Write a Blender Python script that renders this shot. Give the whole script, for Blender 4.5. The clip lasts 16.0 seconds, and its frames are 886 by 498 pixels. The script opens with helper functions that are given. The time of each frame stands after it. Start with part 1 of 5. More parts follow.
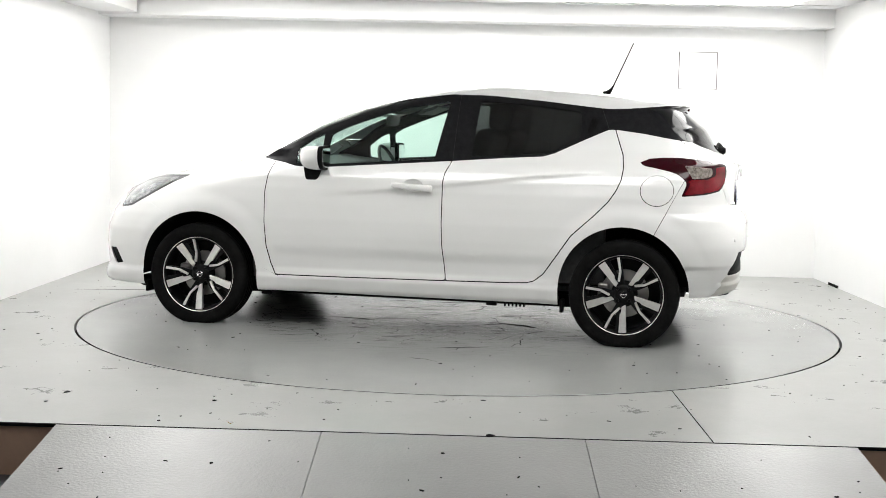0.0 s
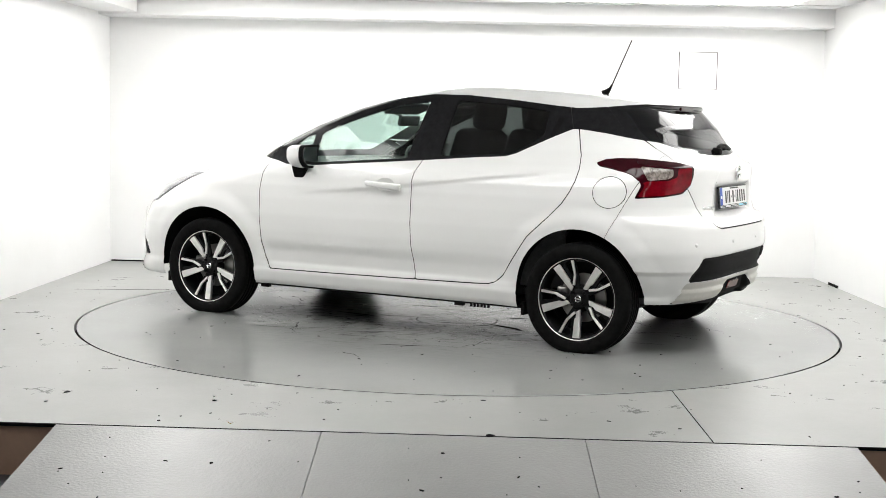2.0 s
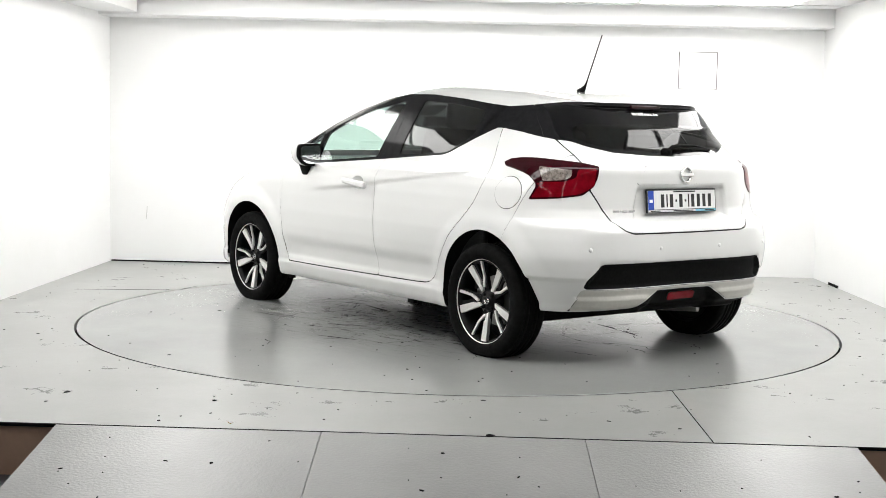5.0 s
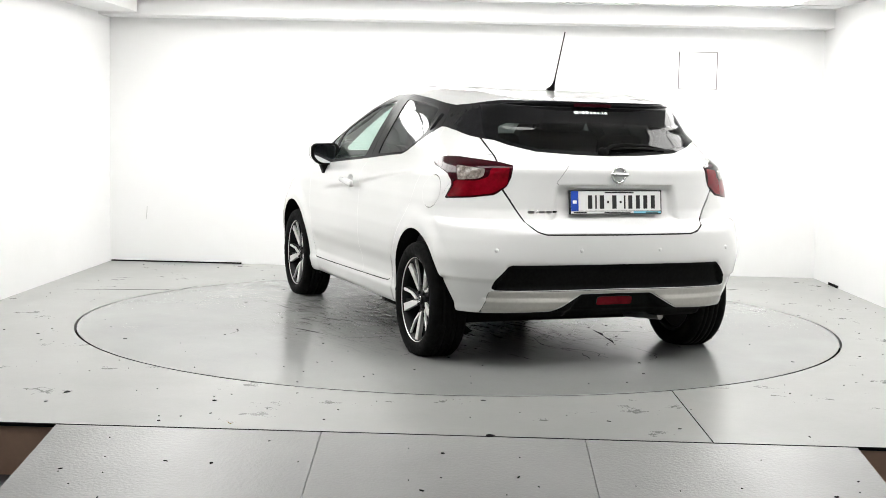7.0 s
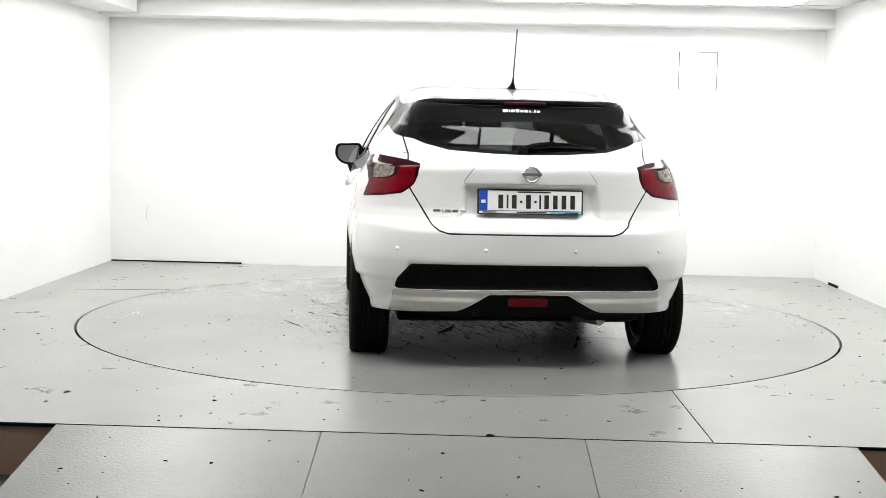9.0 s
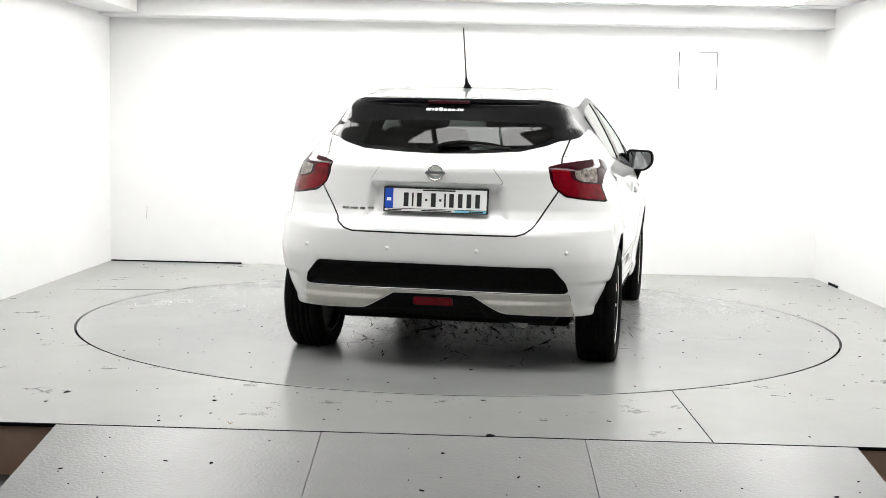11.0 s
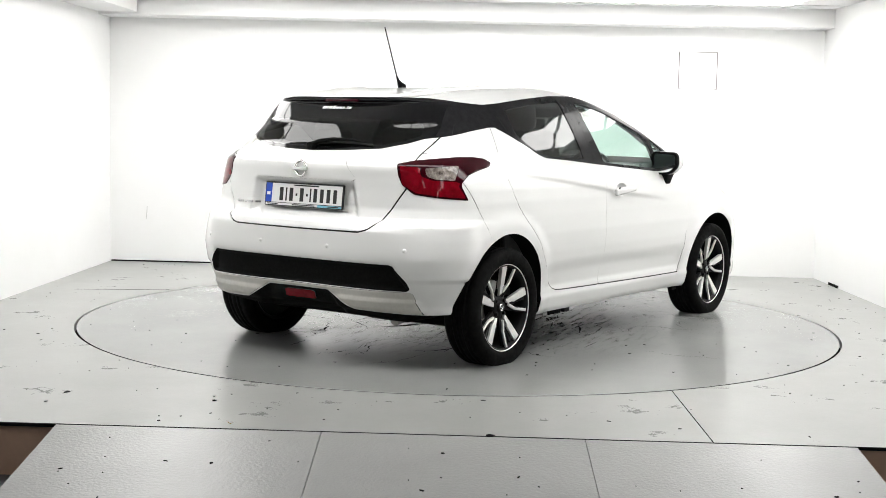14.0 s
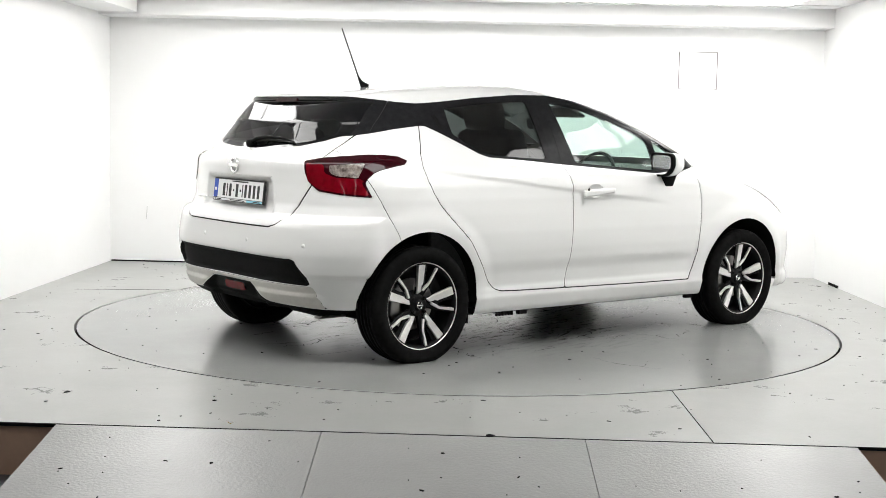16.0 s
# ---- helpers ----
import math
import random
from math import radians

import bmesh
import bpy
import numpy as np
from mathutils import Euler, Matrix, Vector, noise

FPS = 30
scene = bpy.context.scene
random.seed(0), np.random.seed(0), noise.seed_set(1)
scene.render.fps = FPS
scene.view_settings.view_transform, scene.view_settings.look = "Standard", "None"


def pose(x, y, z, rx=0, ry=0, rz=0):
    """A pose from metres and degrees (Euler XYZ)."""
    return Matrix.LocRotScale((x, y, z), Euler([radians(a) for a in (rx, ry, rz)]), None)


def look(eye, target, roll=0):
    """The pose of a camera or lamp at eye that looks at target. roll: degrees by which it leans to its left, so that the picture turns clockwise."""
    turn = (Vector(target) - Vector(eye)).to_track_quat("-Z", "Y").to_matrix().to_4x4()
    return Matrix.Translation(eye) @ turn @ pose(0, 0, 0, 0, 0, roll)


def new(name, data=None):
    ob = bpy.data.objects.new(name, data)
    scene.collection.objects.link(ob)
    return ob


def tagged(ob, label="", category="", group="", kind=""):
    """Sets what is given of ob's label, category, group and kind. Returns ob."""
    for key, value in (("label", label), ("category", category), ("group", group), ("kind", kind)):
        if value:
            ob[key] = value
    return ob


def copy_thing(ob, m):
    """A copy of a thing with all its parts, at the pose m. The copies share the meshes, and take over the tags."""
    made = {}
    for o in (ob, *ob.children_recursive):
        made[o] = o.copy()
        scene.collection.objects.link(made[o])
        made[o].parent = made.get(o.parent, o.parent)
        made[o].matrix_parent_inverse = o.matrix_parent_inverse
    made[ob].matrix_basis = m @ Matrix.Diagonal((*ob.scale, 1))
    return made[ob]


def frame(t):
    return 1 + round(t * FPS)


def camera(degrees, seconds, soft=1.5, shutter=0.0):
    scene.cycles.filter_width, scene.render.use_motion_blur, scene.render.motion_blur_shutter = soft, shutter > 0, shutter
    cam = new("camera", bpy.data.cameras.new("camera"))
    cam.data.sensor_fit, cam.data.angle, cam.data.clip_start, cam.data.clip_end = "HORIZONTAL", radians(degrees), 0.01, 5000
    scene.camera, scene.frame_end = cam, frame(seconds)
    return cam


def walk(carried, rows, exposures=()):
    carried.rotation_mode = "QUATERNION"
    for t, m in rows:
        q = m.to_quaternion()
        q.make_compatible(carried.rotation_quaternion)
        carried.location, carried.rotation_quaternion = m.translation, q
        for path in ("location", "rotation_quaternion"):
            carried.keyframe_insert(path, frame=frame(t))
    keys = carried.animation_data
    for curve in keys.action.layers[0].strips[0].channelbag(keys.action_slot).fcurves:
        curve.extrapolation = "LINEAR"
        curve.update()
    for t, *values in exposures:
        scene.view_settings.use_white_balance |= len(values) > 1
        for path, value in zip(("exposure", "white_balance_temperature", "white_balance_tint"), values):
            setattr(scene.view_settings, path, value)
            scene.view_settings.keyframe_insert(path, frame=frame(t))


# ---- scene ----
# --- camera ---
cam = camera(36.97, 16.0, soft=0.5)
EYE = look((0.0, -8.2195, 1.2307), (-0.09437, -0.25650, 0.46793), 1.232)
walk(cam, [(0.0, EYE), (16.0, EYE)])

# --- world, exposure ---
world = bpy.data.worlds.new("world")
scene.world = world
world.use_nodes = True
world.node_tree.nodes["Background"].inputs[0].default_value = (0.8, 0.82, 0.85, 1)
world.node_tree.nodes["Background"].inputs[1].default_value = 0.02
scene.view_settings.exposure = 0.0
PANEL_LIGHT = 9.2
# strength of the unseen lamps added in the hall
HALL_FILL = 7.0


# --- materials ---
def material(name, color, rough=0.5, metal=0.0, coat=0.0, spec=0.5, emit=0.0):
    m = bpy.data.materials.new(name)
    m.use_nodes = True
    b = m.node_tree.nodes["Principled BSDF"]
    b.inputs["Base Color"].default_value = (*color, 1)
    b.inputs["Roughness"].default_value = rough
    b.inputs["Metallic"].default_value = metal
    b.inputs["Coat Weight"].default_value = coat
    b.inputs["Coat Roughness"].default_value = 0.04
    b.inputs["Specular IOR Level"].default_value = spec
    if emit:
        b.inputs["Emission Color"].default_value = (*color, 1)
        b.inputs["Emission Strength"].default_value = emit
    return m


def link(m, a, b):
    m.node_tree.links.new(a, b)


def node(m, kind, **values):
    n = m.node_tree.nodes.new(kind)
    for key, v in values.items():
        n.inputs[key].default_value = v
    return n


def ramp(m, source, stops):
    r = m.node_tree.nodes.new("ShaderNodeValToRGB")
    els = r.color_ramp.elements
    while len(els) < len(stops):
        els.new(0.5)
    for e, (p, c) in zip(els, stops):
        e.position, e.color = p, (*c, 1) if len(c) == 3 else c
    link(m, source, r.inputs[0])
    return r.outputs[0]


def mottle(m, scale, low, high, rough_low=None, rough_high=None, bump=0.0, bump_scale=200.0, detail=6.0):
    """Two-scale variation of colour, gloss and relief."""
    b = m.node_tree.nodes["Principled BSDF"]
    co = m.node_tree.nodes.new("ShaderNodeTexCoord").outputs["Object"]
    n1 = node(m, "ShaderNodeTexNoise", Scale=scale, Detail=detail, Roughness=0.65)
    link(m, co, n1.inputs["Vector"])
    link(m, ramp(m, n1.outputs["Fac"], [(0.3, low), (0.7, high)]), b.inputs["Base Color"])
    if rough_low is not None:
        n2 = node(m, "ShaderNodeTexNoise", Scale=scale * 2.3, Detail=5.0)
        link(m, co, n2.inputs["Vector"])
        link(m, ramp(m, n2.outputs["Fac"], [(0.3, (rough_low,) * 3), (0.7, (rough_high,) * 3)]), b.inputs["Roughness"])
    if bump:
        n3 = node(m, "ShaderNodeTexNoise", Scale=bump_scale, Detail=3.0)
        link(m, co, n3.inputs["Vector"])
        bp = node(m, "ShaderNodeBump", Strength=bump, Distance=0.002)
        link(m, n3.outputs["Fac"], bp.inputs["Height"])
        link(m, bp.outputs["Normal"], b.inputs["Normal"])
    return m


def glass(name, tint, drops=0.0, gloss=0.03):
    """A thin pane: see-through tint, gloss that grows at grazing angles, and rain drops."""
    m = bpy.data.materials.new(name)
    m.use_nodes = True
    t = m.node_tree
    t.nodes.remove(t.nodes["Principled BSDF"])
    tr = node(m, "ShaderNodeBsdfTransparent", Color=(*tint, 1))
    gl = node(m, "ShaderNodeBsdfGlossy", Color=(1, 1, 1, 1), Roughness=0.015)
    lw = node(m, "ShaderNodeLayerWeight", Blend=0.5)
    power = t.nodes.new("ShaderNodeMath")
    power.operation = "POWER"
    power.inputs[1].default_value = 4.5
    link(m, lw.outputs["Facing"], power.inputs[0])
    fac = t.nodes.new("ShaderNodeMath")
    fac.operation = "MULTIPLY_ADD"
    fac.inputs[1].default_value, fac.inputs[2].default_value = 0.75, gloss
    link(m, power.outputs[0], fac.inputs[0])
    mx = t.nodes.new("ShaderNodeMixShader")
    link(m, fac.outputs[0], mx.inputs[0])
    link(m, tr.outputs[0], mx.inputs[1])
    link(m, gl.outputs[0], mx.inputs[2])
    last = mx.outputs[0]
    if drops:
        co = t.nodes.new("ShaderNodeTexCoord").outputs["Object"]
        vo = node(m, "ShaderNodeTexVoronoi", Scale=95.0)
        link(m, co, vo.inputs["Vector"])
        no = node(m, "ShaderNodeTexNoise", Scale=9.0, Detail=3.0)
        link(m, co, no.inputs["Vector"])
        dots = ramp(m, vo.outputs["Distance"], [(0.10, (1, 1, 1)), (0.22, (0, 0, 0))])
        where = ramp(m, no.outputs["Fac"], [(0.42, (0, 0, 0)), (0.62, (drops,) * 3)])
        mul = t.nodes.new("ShaderNodeMath")
        mul.operation = "MULTIPLY"
        link(m, dots, mul.inputs[0])
        link(m, where, mul.inputs[1])
        wet = node(m, "ShaderNodeBsdfDiffuse", Color=(0.6, 0.62, 0.62, 1))
        mx2 = t.nodes.new("ShaderNodeMixShader")
        link(m, mul.outputs[0], mx2.inputs[0])
        link(m, last, mx2.inputs[1])
        link(m, wet.outputs[0], mx2.inputs[2])
        last = mx2.outputs[0]
    link(m, last, t.nodes["Material Output"].inputs[0])
    return m


def floor_paint(name, low, high, rl, rh, scratch=1.0, worn=0.0, spec=0.5, grit=0.10):
    """Grey-green floor paint with dull patches, faint scuffs and, on the disc, a worn dirty middle."""
    m = material(name, high, 0.3, spec=spec)
    b = m.node_tree.nodes["Principled BSDF"]
    co = m.node_tree.nodes.new("ShaderNodeTexCoord").outputs["Object"]
    big = node(m, "ShaderNodeTexNoise", Scale=1.1, Detail=5.0, Roughness=0.55)
    link(m, co, big.inputs["Vector"])
    base = ramp(m, big.outputs["Fac"], [(0.3, low), (0.7, high)])
    stretch = node(m, "ShaderNodeMapping", Scale=(1.0, 5.5, 1.0), Rotation=(0, 0, 0.12))
    link(m, co, stretch.inputs["Vector"])
    sc = node(m, "ShaderNodeTexNoise", Scale=5.0, Detail=10.0, Roughness=0.78)
    link(m, stretch.outputs[0], sc.inputs["Vector"])
    marks = ramp(m, sc.outputs["Fac"], [(0.70, (0, 0, 0)), (0.86, (scratch * 0.6,) * 3)])
    fac = marks
    if worn:
        far = m.node_tree.nodes.new("ShaderNodeVectorMath")
        far.operation = "LENGTH"
        link(m, co, far.inputs[0])
        middle = ramp(m, far.outputs["Value"], [(0.25, (1, 1, 1)), (0.75, (0, 0, 0))])
        half = node(m, "ShaderNodeMapping", Scale=(0.5, 0.5, 0.5))
        link(m, co, half.inputs["Vector"])
        link(m, half.outputs[0], far.inputs[0])
        dirt = ramp(m, sc.outputs["Fac"], [(0.50, (0, 0, 0)), (0.66, (worn,) * 3)])
        mul = m.node_tree.nodes.new("ShaderNodeMath")
        mul.operation = "MULTIPLY"
        link(m, dirt, mul.inputs[0])
        link(m, middle, mul.inputs[1])
        top = m.node_tree.nodes.new("ShaderNodeMath")
        top.operation = "MAXIMUM"
        link(m, marks, top.inputs[0])
        link(m, mul.outputs[0], top.inputs[1])
        fac = top.outputs[0]
    mx = m.node_tree.nodes.new("ShaderNodeMix")
    mx.data_type = "RGBA"
    link(m, fac, mx.inputs["Factor"])
    link(m, base, mx.inputs["A"])
    mx.inputs["B"].default_value = (0.05, 0.05, 0.045, 1)
    link(m, mx.outputs["Result"], b.inputs["Base Color"])
    rn = node(m, "ShaderNodeTexNoise", Scale=3.0, Detail=8.0, Roughness=0.75)
    link(m, co, rn.inputs["Vector"])
    link(m, ramp(m, rn.outputs["Fac"], [(0.3, (rl,) * 3), (0.7, (rh,) * 3)]), b.inputs["Roughness"])
    fine = node(m, "ShaderNodeTexNoise", Scale=70.0, Detail=4.0)
    link(m, co, fine.inputs["Vector"])
    bp = node(m, "ShaderNodeBump", Strength=grit, Distance=0.004)
    link(m, fine.outputs["Fac"], bp.inputs["Height"])
    link(m, bp.outputs["Normal"], b.inputs["Normal"])
    return m


WALL = mottle(material("white_wall_paint", (0.84, 0.84, 0.84), 0.6), 0.9, (0.82, 0.82, 0.815), (0.86, 0.86, 0.86), bump=0.08, bump_scale=90)
CEIL = mottle(material("ceiling_tile", (0.8, 0.8, 0.8), 0.8), 3.0, (0.76, 0.76, 0.76), (0.82, 0.82, 0.82), bump=0.15, bump_scale=150)
UNSEENWALL = mottle(material("unseen_wall_paint", (0.6, 0.6, 0.6), 0.7), 1.2, (0.55, 0.55, 0.55), (0.65, 0.65, 0.65))
FLOOR = floor_paint("grey_floor_paint", (0.275, 0.279, 0.269), (0.315, 0.319, 0.308), 0.26, 0.33)
DISC = floor_paint("grey_disc_paint", (0.236, 0.242, 0.234), (0.276, 0.282, 0.273), 0.17, 0.23, 0.8, 0.9)
RAMPM = floor_paint("grey_ramp_paint", (0.245, 0.246, 0.240), (0.29, 0.291, 0.284), 0.29, 0.40, 0.7, grit=0.45)
HALLFLOOR = mottle(material("blue_grey_hall_floor", (0.06, 0.08, 0.1), 0.4), 2.0, (0.05, 0.065, 0.08), (0.09, 0.11, 0.13))
PLY = mottle(material("brown_plywood", (0.5, 0.32, 0.22), 0.6), 4.0, (0.48, 0.31, 0.215), (0.64, 0.43, 0.31), bump=0.2, bump_scale=60)
GAP = material("dark_joint", (0.012, 0.012, 0.012), 0.9, spec=0.0)
TRIMLINE = material("grey_hatch_joint", (0.06, 0.06, 0.06), 0.9)
LIGHTP = material("light_panel", (1.0, 0.99, 0.97), 0.5, emit=PANEL_LIGHT)
FILLP = material("hall_fill_panel", (1.0, 0.99, 0.97), 0.5, emit=HALL_FILL)
ALU = material("white_aluminium", (0.7, 0.7, 0.7), 0.4, 0.3)

PAINT = material("white_car_paint", (0.755, 0.755, 0.745), 0.3, 0.0, 1.0)
BLACK = mottle(material("gloss_black_trim", (0.012, 0.012, 0.013), 0.2, spec=0.05), 30, (0.010, 0.010, 0.011), (0.016, 0.016, 0.017))
PLASTIC = mottle(material("matt_black_plastic", (0.006, 0.006, 0.006), 0.6, spec=0.05), 60, (0.004, 0.004, 0.004), (0.008, 0.008, 0.008), bump=0.2, bump_scale=400)
SEAL = material("black_rubber_seal", (0.008, 0.008, 0.008), 0.8)
RUBBER = mottle(material("tyre_rubber", (0.006, 0.006, 0.006), 0.7, spec=0.05), 25, (0.004, 0.004, 0.004), (0.008, 0.008, 0.008), 0.6, 0.85, bump=0.2, bump_scale=150)
ALLOY = mottle(material("machined_alloy", (0.78, 0.77, 0.75), 0.34, 0.75), 40, (0.74, 0.73, 0.71), (0.84, 0.83, 0.81))
DARKALLOY = material("dark_painted_alloy", (0.005, 0.005, 0.0055), 0.45, 0.0, 0.0, 0.15)
CHROME = material("chrome", (0.8, 0.8, 0.8), 0.08, 1.0)
STEEL = material("brake_disc_steel", (0.35, 0.34, 0.33), 0.4, 0.9)
GLASS = glass("clear_green_glass", (0.70, 0.83, 0.78), 0.5)
TINT = glass("dark_tinted_glass", (0.065, 0.069, 0.069), 0.12, 0.030)
RED = mottle(material("red_lamp_lens", (0.13, 0.001, 0.006), 0.06, 0.0, 0.0, 0.25), 18, (0.085, 0.001, 0.003), (0.19, 0.002, 0.009))
DARKRED = material("dark_red_lamp_lens", (0.022, 0.001, 0.003), 0.05, 0.0, 0.0, 0.25)
CLEARLAMP = mottle(material("clear_lamp_reflector", (0.4, 0.37, 0.34), 0.12, 0.0, 0.0, 0.4), 42, (0.03, 0.02, 0.016), (0.34, 0.30, 0.27))
HEADL = mottle(material("headlamp_reflector", (0.3, 0.31, 0.32), 0.15, 0.4, 1.0), 22, (0.03, 0.032, 0.035), (0.5, 0.52, 0.54))
DARKHEAD = material("dark_lamp_bezel", (0.06, 0.06, 0.065), 0.15)
FRIT_SHADE = material("black_border_and_shade", (0.004, 0.004, 0.0045), 0.06, spec=0.25)
SILVER = mottle(material("satin_silver_plastic", (0.52, 0.51, 0.475), 0.35), 50, (0.49, 0.48, 0.445), (0.55, 0.54, 0.50))
PLATE = material("white_number_plate", (0.75, 0.75, 0.74), 0.35)
BLUE = material("blue_plate_band", (0.01, 0.06, 0.42), 0.4)
INK = material("black_ink", (0.012, 0.012, 0.012), 0.5)
PALEBLUE = material("pale_blue_print", (0.2, 0.55, 0.68), 0.4)
WHITEINK = material("white_print", (0.85, 0.85, 0.85), 0.5)
FABRIC = mottle(material("dark_seat_fabric", (0.03, 0.03, 0.032), 0.9), 40, (0.02, 0.02, 0.022), (0.05, 0.05, 0.052), bump=0.3, bump_scale=300)
DASH = mottle(material("dark_dashboard", (0.03, 0.03, 0.03), 0.6), 40, (0.02, 0.02, 0.02), (0.04, 0.04, 0.04))
LINING = material("light_headlining", (0.45, 0.45, 0.43), 0.9)
MIRROR = material("mirror_glass", (0.85, 0.87, 0.88), 0.02, 1.0)


# --- mesh helpers ---
def mesh_ob(name, bm, mat, parent=None, label="", smooth=False):
    me = bpy.data.meshes.new(name)
    bm.to_mesh(me)
    bm.free()
    me.materials.append(mat)
    if smooth:
        me.shade_smooth()
    ob = new(name, me)
    if parent is not None:
        ob.parent = parent
    if label:
        tagged(ob, label)
    return ob


def part(name, bm, mat, parent, label="", smooth=False):
    return mesh_ob(name, bm, mat, parent, label, smooth)


def box(x0, y0, z0, x1, y1, z1, bevel=0.0, m=None, seg=2, bm=None):
    bm2 = bmesh.new()
    bmesh.ops.create_cube(bm2, size=1.0, matrix=Matrix.Translation(((x0 + x1) / 2, (y0 + y1) / 2, (z0 + z1) / 2)) @ Matrix.Diagonal((abs(x1 - x0), abs(y1 - y0), abs(z1 - z0), 1)))
    if bevel:
        bmesh.ops.bevel(bm2, geom=bm2.edges[:], offset=bevel, segments=seg, affect="EDGES", profile=0.5)
    if m is not None:
        bm2.transform(m)
    if bm is None:
        return bm2
    me = bpy.data.meshes.new("tmp")
    bm2.to_mesh(me)
    bm2.free()
    bm.from_mesh(me)
    bpy.data.meshes.remove(me)
    return bm


def prism(points, lo, hi, axis="z", bevel=0.0):
    """An upright solid over an outline; axis is the way of its depth."""
    bm = bmesh.new()
    put = {"z": lambda a, b, c: (a, b, c), "y": lambda a, b, c: (a, c, b), "x": lambda a, b, c: (c, a, b)}[axis]
    low = [bm.verts.new(put(a, b, lo)) for a, b in points]
    top = [bm.verts.new(put(a, b, hi)) for a, b in points]
    n = len(points)
    bm.faces.new(low[::-1])
    bm.faces.new(top)
    for i in range(n):
        bm.faces.new((low[i], low[(i + 1) % n], top[(i + 1) % n], top[i]))
    bmesh.ops.recalc_face_normals(bm, faces=bm.faces[:])
    if bevel:
        bmesh.ops.bevel(bm, geom=bm.edges[:], offset=bevel, segments=2, affect="EDGES", profile=0.5)
    return bm


def lathe(profile, steps, axis="y"):
    """A ring turned from (radius, depth) pairs round the y axis."""
    bm = bmesh.new()
    rings = []
    for i in range(steps):
        a = 2 * math.pi * i / steps
        rings.append([bm.verts.new((r * math.cos(a), d, r * math.sin(a))) for r, d in profile])
    for i in range(steps):
        p, q = rings[i], rings[(i + 1) % steps]
        for k in range(len(profile) - 1):
            bm.faces.new((p[k], p[k + 1], q[k + 1], q[k]))
    bmesh.ops.recalc_face_normals(bm, faces=bm.faces[:])
    return bm


def tube(points, radius, steps=8, closed=False, bm=None):
    bm = bm or bmesh.new()
    pts = [Vector(p) for p in points]
    rings = []
    for i, p in enumerate(pts):
        a, b = pts[max(i - 1, 0)], pts[min(i + 1, len(pts) - 1)]
        d = (b - a).normalized()
        side = d.cross(Vector((0.3, 0.2, 1))).normalized()
        up = side.cross(d)
        r = radius[i] if isinstance(radius, (list, tuple)) else radius
        rings.append([bm.verts.new(p + r * (math.cos(2 * math.pi * k / steps) * side + math.sin(2 * math.pi * k / steps) * up)) for k in range(steps)])
    for p, q in zip(rings, rings[1:]):
        for k in range(steps):
            bm.faces.new((p[k], p[(k + 1) % steps], q[(k + 1) % steps], q[k]))
    bm.faces.new(rings[0][::-1])
    bm.faces.new(rings[-1])
    bmesh.ops.recalc_face_normals(bm, faces=bm.faces[:])
    return bm


def setting(ob, label, category):
    return tagged(ob, label, category, kind="structure")


# --- the booth ---
XL, XR_, YB, YF, ZC = -3.0, 2.985, 2.95, -3.078, 2.195
LOW = -0.215
R_DISC = 2.309


HOLE_Y = -0.009  # the hole sits a little off the disc's centre, so the slit is widest in front


